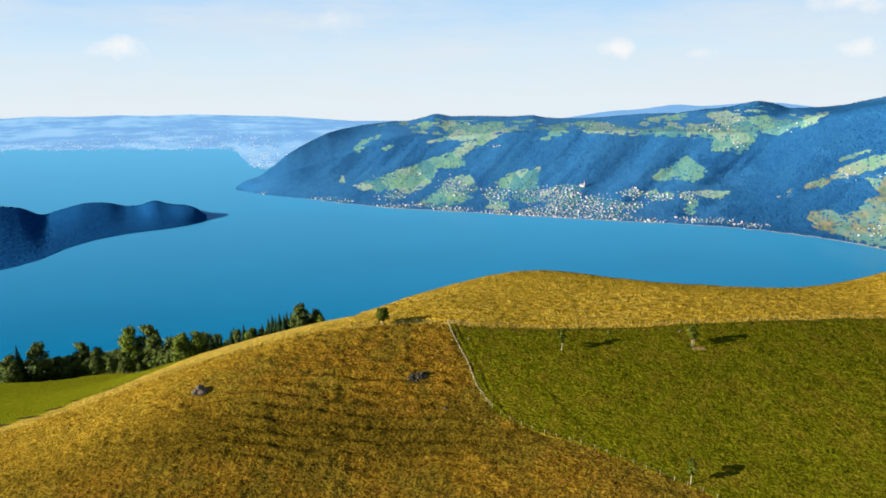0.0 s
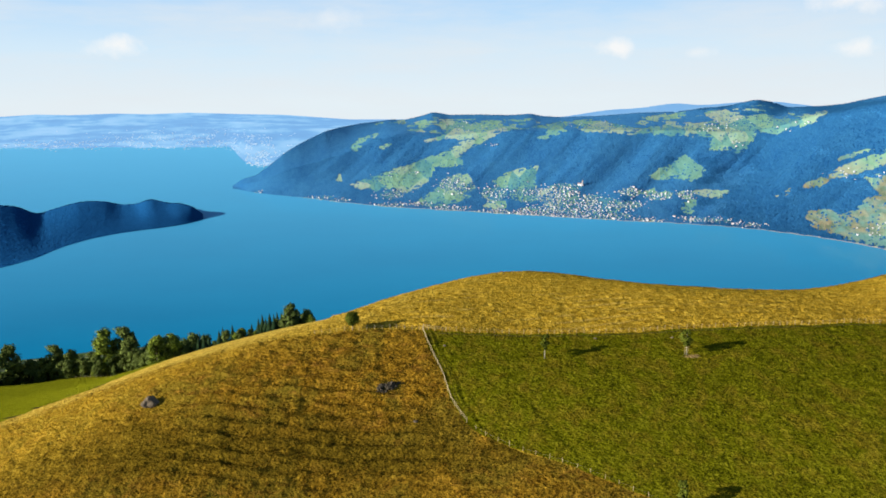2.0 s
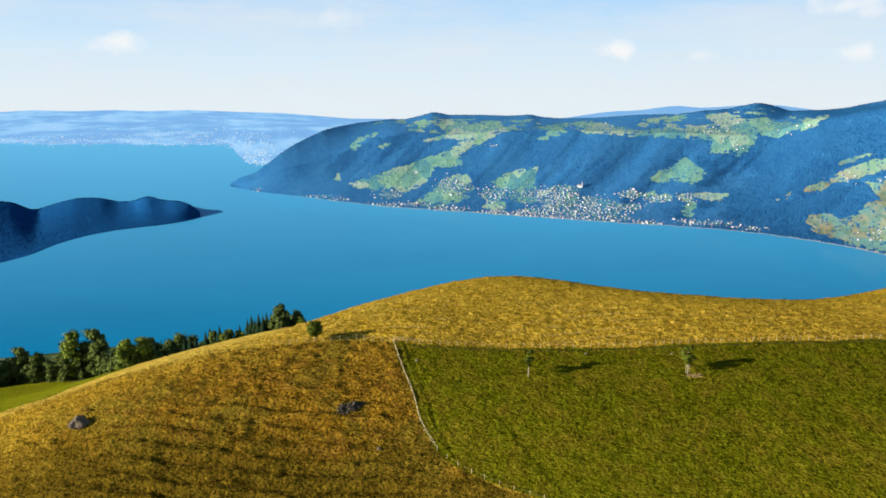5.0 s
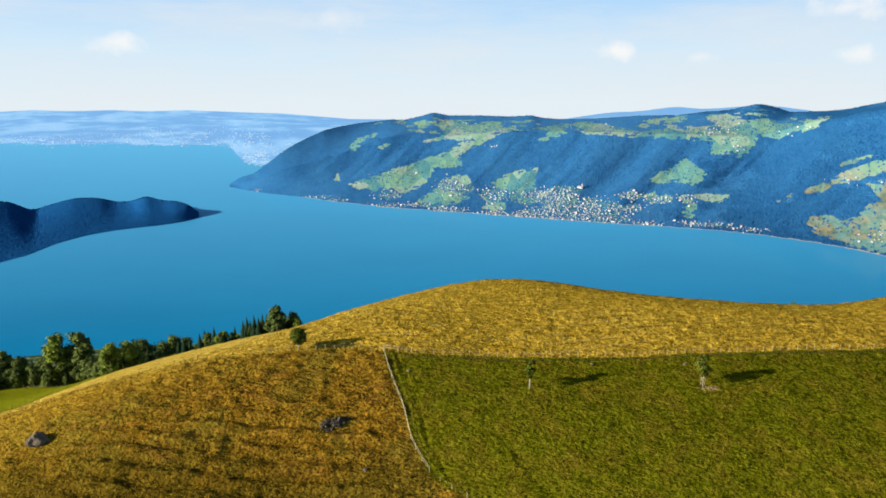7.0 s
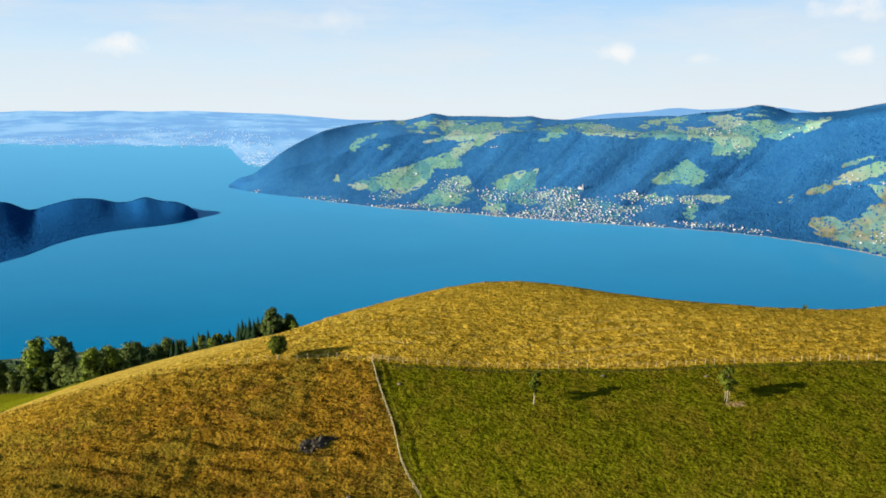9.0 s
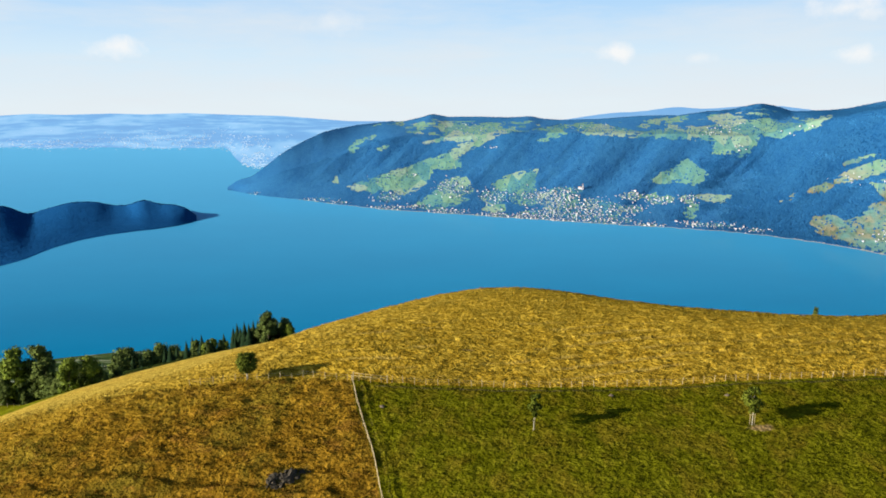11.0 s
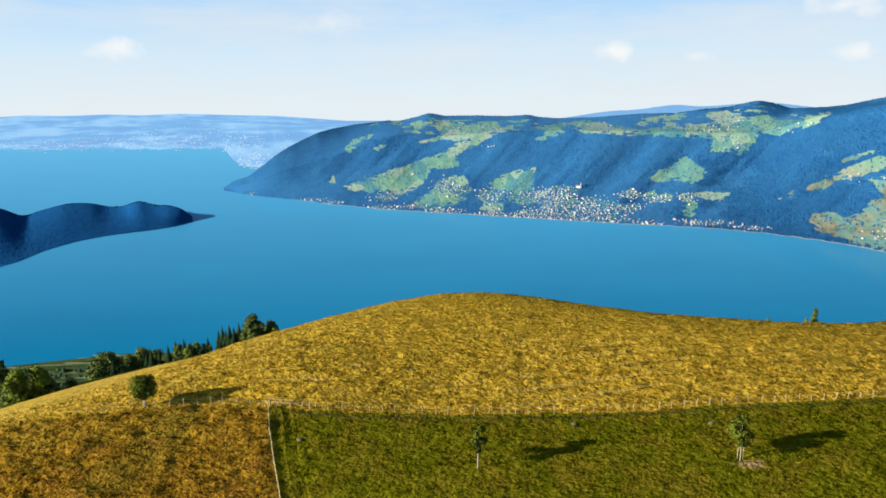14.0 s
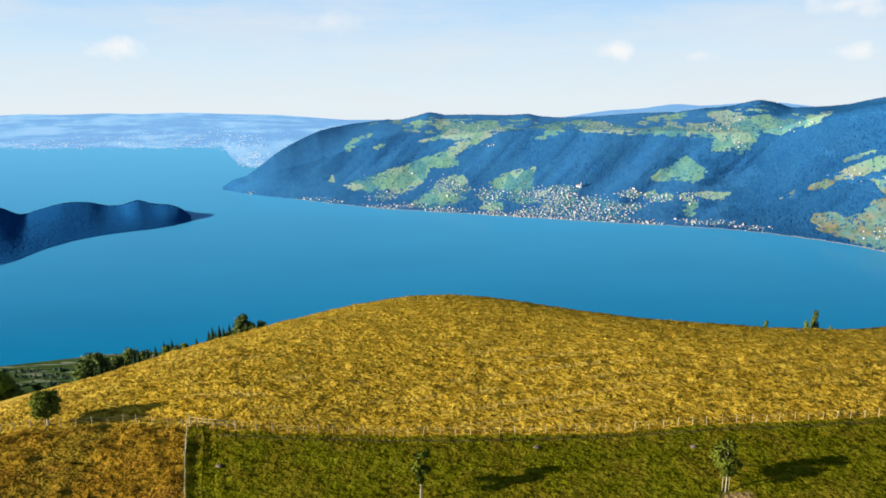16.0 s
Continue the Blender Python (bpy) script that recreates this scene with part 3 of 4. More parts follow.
LOWER_PASTURES = [
    [(-2.4, -8.83), (-1.9, -8.24), (-0.5, -7.61), (0.3, -6.53), (2.0, -6.28), (2.4, -7.01), (1.5, -7.99), (2.3, -8.33), (0.3, -9.03), (-1.2, -9.22)],
    [(4.3, -7.00), (5.2, -6.36), (7.1, -5.85), (8.1, -5.74), (7.9, -6.95), (8.4, -7.66), (6.2, -7.95), (4.7, -7.48)],
    [(3.3, -9.30), (4.0, -8.71), (5.3, -8.69), (5.5, -9.32)],
    [(17.3, -6.55), (18.1, -5.96), (19.4, -5.32), (19.6, -4.90), (20.2, -4.66), (20.9, -5.18), (21.8, -5.73), (21.7, -6.28), (20.8, -6.78), (19.7, -6.46), (18.4, -6.70)],
    [(17.0, -7.82), (18.0, -7.41), (19.4, -7.81), (18.5, -7.99)], [(20.9, -7.51), (23.7, -7.31), (23.3, -8.10), (21.6, -7.84)],
    [(20.2, -8.28), (21.3, -8.22), (21.1, -9.43), (20.4, -9.47)]]
EAST_PASTURES = [
    [(29.0, -6.94), (29.5, -6.39), (30.6, -5.94), (30.9, -5.50), (31.6, -5.09), (32.6, -4.62), (33.8, -4.07), (35.5, -3.20), (35.7, -4.69), (34.0, -5.03), (33.0, -5.29), (32.0, -5.73), (30.8, -6.06), (30.1, -6.82)],
    [(31.1, -4.70), (31.8, -4.21), (33.2, -3.86), (32.2, -4.35)], [(27.2, -7.71), (28.1, -7.04), (27.8, -7.58)],
    [(29.4, -9.15), (29.8, -8.56), (31.1, -8.53), (31.7, -8.90), (32.7, -8.38), (33.1, -7.51), (34.0, -7.15), (33.5, -6.45), (32.9, -5.92), (34.0, -5.60), (36.3, -4.65), (37.3, -11.72), (34.7, -10.94), (33.0, -10.74), (31.5, -10.40), (29.9, -9.79)]]
# built-up parts: bearing, elevation, half width, half height, houses
TOWNS = [
    (0.5, -7.17, 0.99, 0.54, 45), (4.4, -8.07, 1.18, 0.59, 55), (9.9, -8.21, 1.92, 0.77, 70), (12.1, -8.92, 3.52, 0.86, 170),
    (14.0, -9.80, 2.33, 0.43, 70), (8.7, -9.50, 2.18, 0.39, 40), (9.9, -9.90, 1.93, 0.29, 45), (10.6, -7.52, 1.43, 0.43, 25),
    (16.0, -7.77, 1.00, 0.38, 26), (16.2, -8.85, 0.82, 0.38, 24), (18.3, -8.10, 1.11, 0.28, 32), (20.5, -7.85, 0.69, 0.37, 26),
    (22.2, -9.86, 2.03, 0.23, 60), (25.2, -10.04, 1.22, 0.18, 30), (17.7, -10.05, 1.35, 0.14, 16)]
SHORE_TOWNS = [
    (-4.7, -8.07, 1.09, 0.39, 34), (-4.7, -8.95, 1.74, 0.20, 36), (-2.2, -8.93, 1.09, 0.20, 18), (0.8, -9.32, 1.49, 0.20, 40),
    (4.3, -9.64, 1.98, 0.20, 34), (7.0, -9.79, 1.23, 0.24, 34), (-11.0, -8.10, 1.44, 0.19, 18), (-9.1, -8.39, 0.97, 0.15, 12),
    (-15.9, -7.38, 0.55, 0.14, 8), (1.8, -7.50, 0.99, 0.49, 12), (7.2, -8.17, 1.46, 0.68, 24)]
# farms and houses strewn over the slopes
FARMS = [
    (2.7, -2.19, 2.89, 0.57, 20), (23.6, -2.21, 3.18, 0.65, 24), (21.6, -2.60, 0.84, 0.22, 6), (28.3, -2.03, 0.56, 0.17, 4),
    (31.7, -5.75, 2.10, 0.62, 10), (33.8, -9.73, 0.86, 0.61, 14), (4.2, -3.86, 1.45, 1.43, 6), (-3.2, -6.28, 2.95, 0.87, 12),
    (23.7, -3.61, 1.01, 0.35, 6), (12.7, -2.13, 2.74, 0.37, 8)]
# spurs that run slantwise down the mountainside: bearing at the shore, drift towards the top, half width, share of the full height
SPURS = [(-13.5, 16.5, 2.6, 0.6), (-1.5, 6.7, 2.4, 0.55), (4.5, 7.0, 1.5, 0.5), (8.5, 6.5, 1.7, 0.6), (13.0, 6.0, 1.4, 0.45), (17.0, 6.5, 2.0, 0.5), (24.0, 8.5, 2.4, 0.8)]


def eased(at, xs, ys, reach):
    """A line through points with its corners rounded."""
    return sum(np.interp(at + o * reach, xs, ys) for o in (-1, -0.5, 0, 0.5, 1)) / 5


def mountain(az, s):
    """Distance, height and elevation of the far mountainside; s runs 0 at the shore, 1 at the shelf, 2 at the skyline."""
    d0 = eased(az, SHORE_AZ, SHORE_D, 0.7) + 40 * (fbm(az * 1.3, az * 0, 31) - 0.5) * np.clip(1 - s / 0.3, 0, 1)
    t0 = np.degrees(np.arctan(LAKE_Z / d0))
    t1, t2 = eased(az, SHELF_AZ, SHELF_EL, 1.6), eased(az, SKY_AZ, SKY_EL, 0.2)
    t1 = np.minimum(t1, t2 - 0.5)
    t1 = t1 + (t0 + 0.6 * (t2 - t0) - t1) * (1 - smooth(az, -12, -3))
    u, v, w = np.clip(s, 0, 1), np.clip(s - 1, 0, 1), np.clip(s - 2, 0, 1)
    foot = np.minimum(u, 0.18) / 0.18
    rise = 0.30 * u + 0.70 * u**1.25
    spur = sum(h * np.exp(-(((az - a - k * s) / wide) ** 2)) for a, k, wide, h in SPURS)
    fold = fbm(az * 0.45 - s * 3.2, s * 1.3, 37, 3) - 0.5
    body = np.sin(np.pi * np.clip(s / 1.5, 0, 1)) * foot * (0.12 + 0.88 * smooth(az, -15, -7))
    deep = 0.06 + 0.94 * smooth(az, -18.4, -2.0)
    d = d0 + (1500 * u + 1600 * v + 600 * w) * deep - (75 * spur + 100 * fold) * body * deep
    el = t0 + (t1 - t0) * rise + (t2 - t1) * v - 2.0 * w + 0.16 * (spur - 0.4) * body * deep * (s < 1.6)
    return d, d * np.tan(np.radians(el)), el


def patch(az, el, spots):
    best = np.full(np.shape(az), -9.0)
    for a, e, w, h, *more in spots:
        lean = radians(more[0]) if more else 0.0
        x, y = az - a, el - e
        u, v = x * math.cos(lean) + y * math.sin(lean), -x * math.sin(lean) + y * math.cos(lean)
        best = np.maximum(best, 1.3 - (u / w) ** 2 - (v / h) ** 2)
    return best


OPEN_LAND = UPPER_PASTURES + PLATEAU_PASTURES + SHELF_PASTURES + LOWER_PASTURES + EAST_PASTURES
BUILT = [town[:4] for town in TOWNS + SHORE_TOWNS]


def within(az, el, outline):
    """How far a place lies inside an outline, in degrees; negative outside."""
    best, odd = np.full(np.shape(az), 99.0), np.zeros(np.shape(az), bool)
    for (ax, ay), (bx, by) in zip(outline, outline[1:] + outline[:1]):
        ux, uy = bx - ax, by - ay
        k = np.clip(((az - ax) * ux + (el - ay) * uy) / (ux * ux + uy * uy), 0, 1)
        best = np.minimum(best, np.hypot(az - ax - k * ux, el - ay - k * uy))
        if by != ay:
            odd ^= ((ay > el) != (by > el)) & (az < ux * (el - ay) / uy + ax)
    return np.where(odd, best, -best)


def pasture(az, el):
    """How open the land is: pastures with ragged edges, hedges and groves, and the gardens of the towns."""
    n = 0.5 * (fbm(az * 1.6, el * 4, 41, 4) - 0.5) + 0.3 * (fbm(az * 6, el * 13, 42, 2) - 0.5)
    groves = smooth(fbm(az * 2.2, el * 6, 47, 3), 0.6, 0.68) * 0.45
    shelf, top = np.interp(az, SHELF_AZ, SHELF_EL), np.interp(az, SKY_AZ, SKY_EL)
    level = smooth(el, shelf, shelf + 0.2) * smooth(top - el, 0.25, 0.45) * smooth(az, -5, 0) * smooth(-az, -29, -26)
    glades = np.where(level > 0.3, 2.2 * (fbm(az * 0.9, el * 6, 43, 3) - 0.52), -9)
    fields = np.maximum.reduce([within(az, el, o) for o in OPEN_LAND])
    built = np.where(patch(az, el, BUILT) > 0.3, 0.1, -9)
    return np.clip(np.maximum(np.maximum(fields * 1.6 + 0.12, glades) + n - groves, built) * 1.6 + 0.5, 0, 1)


def spruce(az, el):
    """Share of the darker wood tone that paints shade: most of the eastern slope, and groves elsewhere."""
    return smooth(smooth(az, 14, 30) + 1.6 * (fbm(az * 0.5, el * 1.2, 45, 3) - 0.5), 0.4, 0.85)


AZ, SS = np.meshgrid(np.linspace(-18.1, 46, 640), np.linspace(0, 3, 240), indexing="ij")
DD, ZZ, EE = mountain(AZ, SS)
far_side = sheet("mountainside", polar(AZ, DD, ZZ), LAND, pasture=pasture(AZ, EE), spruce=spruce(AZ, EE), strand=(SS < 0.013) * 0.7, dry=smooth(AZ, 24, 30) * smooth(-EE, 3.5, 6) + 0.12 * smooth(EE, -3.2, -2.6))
tagged(far_side, "wooded mountainside with green pastures above the lake", "mountain", kind="structure")


def clumps(name, base, tall, wide, mat, label, category, round_share=0.3, slope=None, lean=2.0):
    """A far wood: one small tapering crown for every tree."""
    n = len(base)
    rng = np.random.default_rng(7)
    k = 4
    ang = np.linspace(0, 2 * np.pi, k, endpoint=False)[None] + rng.uniform(0, 6, (n, 1))
    h, w = tall * rng.uniform(0.65, 1.3, n), wide * rng.uniform(0.7, 1.35, n)
    broad = rng.random(n) < round_share
    r = w * 0.5
    ring = np.stack([np.cos(ang) * r[:, None], np.sin(ang) * r[:, None], np.repeat((h * np.where(broad, 0.3, 0.1))[:, None], k, 1)], -1)
    top = np.stack([0 * h, 0 * h, h * np.where(broad, 0.8, 1)], -1)[:, None]
    p = drawn(np.concatenate([ring, top], 1) + base[:, None])
    f = np.array([(i, (i + 1) % k, k) for i in range(k)])
    f = (f[None] + (np.arange(n) * (k + 1))[:, None, None]).reshape(-1, 3)
    me = mesh_of(name, p, f, mat, slope is not None)
    if slope is not None:
        # crowns are rounded, and lean on the light of the slope under them
        out = np.concatenate([ring * (1, 1, 0), 0 * top], 1) / (wide * 0.5) + slope[:, None] * lean
        out[:, -1, 2] += 0.4
        out /= np.linalg.norm(out, axis=-1, keepdims=True)
        me.normals_split_custom_set_from_vertices(out.reshape(-1, 3).tolist())
    return tagged(new(name, me), label, category, kind="stuff")


def slope_of(surface, a, s):
    """Unit normals of a far surface given by bearing and step."""
    p0, p1, p2 = (true_place(u, *surface(u, v)[:2]) for u, v in ((a, s), (a + 0.25, s), (a, s + 0.03)))
    n = np.cross(p1 - p0, p2 - p0)
    n /= np.linalg.norm(n, axis=1, keepdims=True)
    return -n * np.sign(np.sum(n * p0, 1, keepdims=True))


def true_place(az, d, z):
    a = np.radians(az)
    return np.stack([np.sin(a) * d, np.cos(a) * d, z], -1)


rng = np.random.default_rng(3)
az, ss = rng.uniform(-18, 38, 250000), rng.uniform(0.01, 2.02, 250000)
dd, zz, ee = mountain(az, ss)
open_here = pasture(az, ee)
in_town = patch(az, ee, BUILT) > 0.1
keep = (open_here < 0.4) | (rng.random(len(az)) < np.where(in_town, 0.25, 0.03))
dark = keep & (spruce(az, ee) > rng.random(len(az)))
keep = keep & ~dark
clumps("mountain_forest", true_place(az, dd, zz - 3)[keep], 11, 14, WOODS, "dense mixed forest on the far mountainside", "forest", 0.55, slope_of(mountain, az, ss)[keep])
clumps("spruce_forest", true_place(az, dd, zz - 3)[dark], 12, 13, WOODS_SHADED, "forest on the far mountainside in a shaded tone", "forest", 0.2, slope_of(mountain, az, ss)[dark])

# ---- far plain, hills and the ridge behind ----
FAR_AZ = [-62, -33.8, -32.1, -30.3, -26.5, -22.4, -18.1, -17.6, -17.3, -16.8, -16.1, -15.1, -5]
FAR_D = [13000, 11329, 11246, 10914, 10791, 10338, 10307, 9482, 8519, 7582, 7049, 7000, 6950]
HILLS_AZ = [-62, -33.4, -31.4, -29.2, -26.2, -23.8, -20.9, -16.6, -13.5, -10.7, -7.9, -3]
HILLS_EL = [-0.8, -0.79, -0.68, -0.78, -0.72, -0.82, -0.75, -0.95, -1.05, -1.3, -1.54, -1.6]


def lowland(az, s):
    d0 = np.interp(az, FAR_AZ, FAR_D) + 250 * (fbm(az * 1.1, az * 0, 51) - 0.5)
    t0 = np.degrees(np.arctan(LAKE_Z / d0))
    u, v, w = np.clip(s, 0, 1), np.clip(s - 1, 0, 1), np.clip(s - 2, 0, 1)
    d = d0 + 4500 * u + 5500 * v + 1500 * w
    el = t0 + (-2.3 - t0) * u + (np.interp(az, HILLS_AZ, HILLS_EL) + 2.3) * v - 0.8 * w
    return d, d * np.tan(np.radians(el)), el


AZ, SS = np.meshgrid(np.linspace(-62, -3, 300), np.linspace(0, 2.5, 110), indexing="ij")
DD, ZZ, _ = lowland(AZ, SS)
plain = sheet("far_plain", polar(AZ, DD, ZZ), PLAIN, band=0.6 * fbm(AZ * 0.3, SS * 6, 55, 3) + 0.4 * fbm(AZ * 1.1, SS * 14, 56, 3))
tagged(plain, "lowland plain with fields, towns and low hills", "plain", kind="structure")

RIDGE_AZ = [2, 5.6, 8.4, 10.3, 11.7, 13.5, 15.3, 16.7, 18.4, 19.3, 20.3, 21.4, 23.0, 24.2, 26.4, 27.4, 28.9, 30.4, 33.5, 40]
RIDGE_EL = [-1.8, -1.66, -1.5, -1.49, -1.25, -0.97, -0.87, -0.77, -0.49, -0.4, -0.57, -0.61, -0.47, -0.38, -0.37, -0.49, -0.69, -0.97, -1.4, -1.6]
AZ, SS = np.meshgrid(np.linspace(2, 40, 160), np.linspace(0, 1.4, 24), indexing="ij")
el = -3 + (eased(AZ, RIDGE_AZ, RIDGE_EL, 0.5) + 3) * np.clip(SS, 0, 1) + 0.06 * (fbm(AZ * 2, SS, 61) - 0.5) - np.clip(SS - 1, 0, 1) * 2
DD = 11000 + 2500 * SS
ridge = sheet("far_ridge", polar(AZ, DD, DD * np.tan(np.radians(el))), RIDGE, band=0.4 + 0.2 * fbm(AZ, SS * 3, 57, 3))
tagged(ridge, "hazy blue wooded ridge on the skyline", "ridge", kind="structure")

# ---- wooded peninsula ----
KS_AZ = [-62, -41.3, -34.8, -33.0, -31.1, -29.1, -27.1, -25.1, -23.8, -22.1, -21.0, -20.6]
KS_D = [3000, 3200, 3386, 3481, 3693, 3843, 3926, 3967, 3983, 4047, 4137, 4212]
KT_AZ = [-62, -37.4, -34.2, -33.5, -32.9, -32.3, -31.6, -30.7, -29.5, -28.4, -27.4, -26.9, -25.7, -25.3, -24.8, -24.5, -24.0, -23.4, -22.4, -21.7, -21.1, -20.8, -20.65]
KT_EL = [-6.0, -6.6, -7.06, -7.2, -7.63, -7.92, -7.69, -7.46, -7.21, -7.24, -7.39, -7.65, -7.73, -7.66, -7.42, -7.35, -7.51, -7.77, -7.88, -8.05, -8.4, -8.74, -9.1]


def headland(az, s):
    d0 = eased(az, KS_AZ, KS_D, 0.35)
    deep = np.interp(az, [-40, -34, -28, -24, -22, -20.65], [1500, 1300, 850, 500, 250, 40])
    t1 = eased(az, KT_AZ, KT_EL, 0.4) - 0.14
    top = (d0 + deep) * np.tan(np.radians(t1))
    d = d0 + deep * np.minimum(s, 1) + 90 * np.maximum(s - 1, 0)
    up = np.where(s < 1, smooth(s, -0.06, 1.15), 1 - smooth(s, 1, 2.2))
    return d, np.minimum(LAKE_Z + 1 + np.maximum(top - LAKE_Z, 2) * up, 1e9) - 3 * (s > 1.9)


AZ, SS = np.meshgrid(np.linspace(-62, -20.68, 420), np.linspace(0, 2.2, 40), indexing="ij")
DD, ZZ = headland(AZ, SS)
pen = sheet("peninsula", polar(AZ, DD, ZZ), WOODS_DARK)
tagged(pen, "dark wooded peninsula reaching into the lake", "peninsula", kind="structure")
az, ss = rng.uniform(-46, -20.7, 36000), rng.uniform(0.02, 1.7, 36000)
dd, zz = headland(az, ss)
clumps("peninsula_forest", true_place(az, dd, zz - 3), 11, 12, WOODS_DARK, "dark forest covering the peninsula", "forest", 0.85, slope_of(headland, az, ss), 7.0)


# ---- helpers for things ----
def part(name, me, parent, label=""):
    ob = new(name, me)
    ob.parent = parent
    return tagged(ob, label)


def root(name, label, category, group="", m=None):
    ob = new(name)
    ob.empty_display_size = 0.3
    tagged(ob, label, category, group)
    if m is not None:
        ob.matrix_basis = m
    return ob


def tube(points, radii, sides=7, seed=0):
    """Vertices and faces of a tapering round limb along points."""
    v, f = [], []
    for i, (p, r) in enumerate(zip(points, radii)):
        p = np.array(p, float)
        q = np.array(points[min(i + 1, len(points) - 1)], float) - np.array(points[max(i - 1, 0)], float)
        q = q / (np.linalg.norm(q) + 1e-9)
        a = np.cross(q, (0.3, 0.9, 0.2))
        a = a / np.linalg.norm(a)
        b = np.cross(q, a)
        for k in range(sides):
            w = 2 * math.pi * k / sides
            v.append(p + r * (math.cos(w) * a + math.sin(w) * b))
    for i in range(len(points) - 1):
        for k in range(sides):
            j = (k + 1) % sides
            f.append((i * sides + k, i * sides + j, (i + 1) * sides + j, (i + 1) * sides + k))
    f.append(tuple(range(sides))[::-1])
    f.append(tuple(range((len(points) - 1) * sides, len(points) * sides)))
    return v, f


def joined(pieces):
    v, f = [], []
    for pv, pf in pieces:
        base = len(v)
        v += [tuple(x) for x in pv]
        f += [tuple(i + base for i in face) for face in pf]
    return v, f


def leaves(rng, centres, radii, count, size):
    """Small folded leaf sprays scattered through round clumps."""
    n = count * len(centres)
    c = np.repeat(np.array(centres, float), count, 0)
    r = np.repeat(np.array(radii, float), count)
    way = rng.normal(size=(n, 3))
    way /= np.linalg.norm(way, axis=1, keepdims=True)
    p = c + way * (r * rng.uniform(0.3, 1.0, n) ** 0.7 * rng.uniform(0.9, 1.45, n))[:, None] * np.array([1, 1, 0.9])
    a = rng.normal(size=(n, 3))
    a /= np.linalg.norm(a, axis=1, keepdims=True)
    b = np.cross(a, way)
    b /= np.linalg.norm(b, axis=1, keepdims=True) + 1e-9
    s = size * rng.uniform(0.6, 1.4, n)[:, None]
    v = np.stack([p - a * s, p + b * s * 0.55 + way * s * 0.15, p + a * s, p - b * s * 0.55 + way * s * 0.15], 1).reshape(-1, 3)
    f = np.arange(n * 4).reshape(-1, 4)
    mid = np.mean(centres, 0)
    out = p - mid
    out /= np.linalg.norm(out, axis=1, keepdims=True) + 1e-9
    out = 0.45 * way + out + rng.normal(0, 0.6, (n, 3)) + np.array([0, 0, 0.25])
    out /= np.linalg.norm(out, axis=1, keepdims=True)
    return v, f, np.repeat(out, 4, 0)


def broadleaf(name, seed, tall, wide, trunk, mat, bark, count, size, label, category="tree", clear=0.25, lobes=16, pinch=0.18):
    """A broad-leaved tree: tapered trunk, limbs and a lobed, gappy crown."""
    rng = np.random.default_rng(seed)
    tree = root(name, label, category)
    bend = rng.uniform(-0.03, 0.03, 2) * tall
    spine = [(bend[0] * t * t, bend[1] * t * t, tall * 0.85 * t) for t in np.linspace(0, 1, 7)]
    pieces = [tube(spine, [trunk * (1.25 - 1.1 * t) for t in np.linspace(0, 1, 7)], 8)]
    centres, radii = [], []
    for i in range(lobes):
        t = rng.uniform(0, 1)
        h = tall * (clear + (0.93 - clear) * t)
        spread = wide * 0.5 * (math.sin(math.pi * (pinch + (0.9 - pinch) * t)) ** 0.7) * rng.uniform(0.25, 0.85)
        w = rng.uniform(0, 2 * math.pi)
        tip = np.array([bend[0] * t + spread * math.cos(w), bend[1] * t + spread * math.sin(w), h])
        base = np.array([bend[0] * t * t, bend[1] * t * t, max(h - spread * 0.8, tall * clear * 0.8)])
        mid = (base + tip) / 2 + np.array([0, 0, 0.06 * tall * rng.uniform(0.3, 1)])
        pieces.append(tube([base, mid, tip], [trunk * 0.35, trunk * 0.22, trunk * 0.08], 5))
        centres.append(tip)
        radii.append(wide * rng.uniform(0.09, 0.2))
    centres.append((bend[0], bend[1], tall * 0.88))
    radii.append(wide * 0.17)
    v, f = joined(pieces)
    part("trunk", mesh_of("trunk", v, f, bark, True), tree)
    v, f, out = leaves(rng, centres, radii, count, size)
    me = mesh_of("crown", v, f, mat, True)
    # sprays are shaded like the rounded boughs that they cover
    me.normals_split_custom_set_from_vertices(out.tolist())
    part("crown", me, tree)
    return tree


def conifer(name, seed, tall, wide, label):
    """A spruce: straight trunk and drooping whorls of needle boughs."""
    rng = np.random.default_rng(seed)
    tree = root(name, label, "tree")
    v, f = tube([(0, 0, tall * t) for t in (0, 0.3, 0.7, 1)], [tall * 0.017, tall * 0.013, tall * 0.007, 0.02], 7)
    part("trunk", mesh_of("trunk", v, f, BARK, True), tree)
    v, f = [], []
    rings = 18
    for i in range(rings):
        t = i / (rings - 1)
        h = tall * (0.1 + 0.88 * t)
        r = wide * 0.5 * (1 - t) ** 0.85 + 0.12
        n = 12 if t < 0.6 else 8
        for k in range(n):
            w = 2 * math.pi * (k + rng.uniform(-0.3, 0.3)) / n + i
            q = r * rng.uniform(0.65, 1.15)
            c, s = math.cos(w), math.sin(w)
            wing = 0.32 * q + 0.15
            lift = tall * 0.035
            b = len(v)
            v += [(c * 0.1, s * 0.1, h + lift), (c * q * 0.6 - s * wing, s * q * 0.6 + c * wing, h - q * 0.16),
                  (c * q, s * q, h - q * 0.34), (c * q * 0.6 + s * wing, s * q * 0.6 - c * wing, h - q * 0.16)]
            f += [(b, b + 1, b + 2), (b, b + 2, b + 3)]
    part("crown", mesh_of("crown", v, f, NEEDLE), tree)
    return tree


def stand(x, y, size=1.0, turn=0.0, sink=0.1, lean=0.0):
    return pose(x, y, float(turf(x, y)) - sink, lean, 0, turn) @ Matrix.Diagonal((size, size, size, 1))


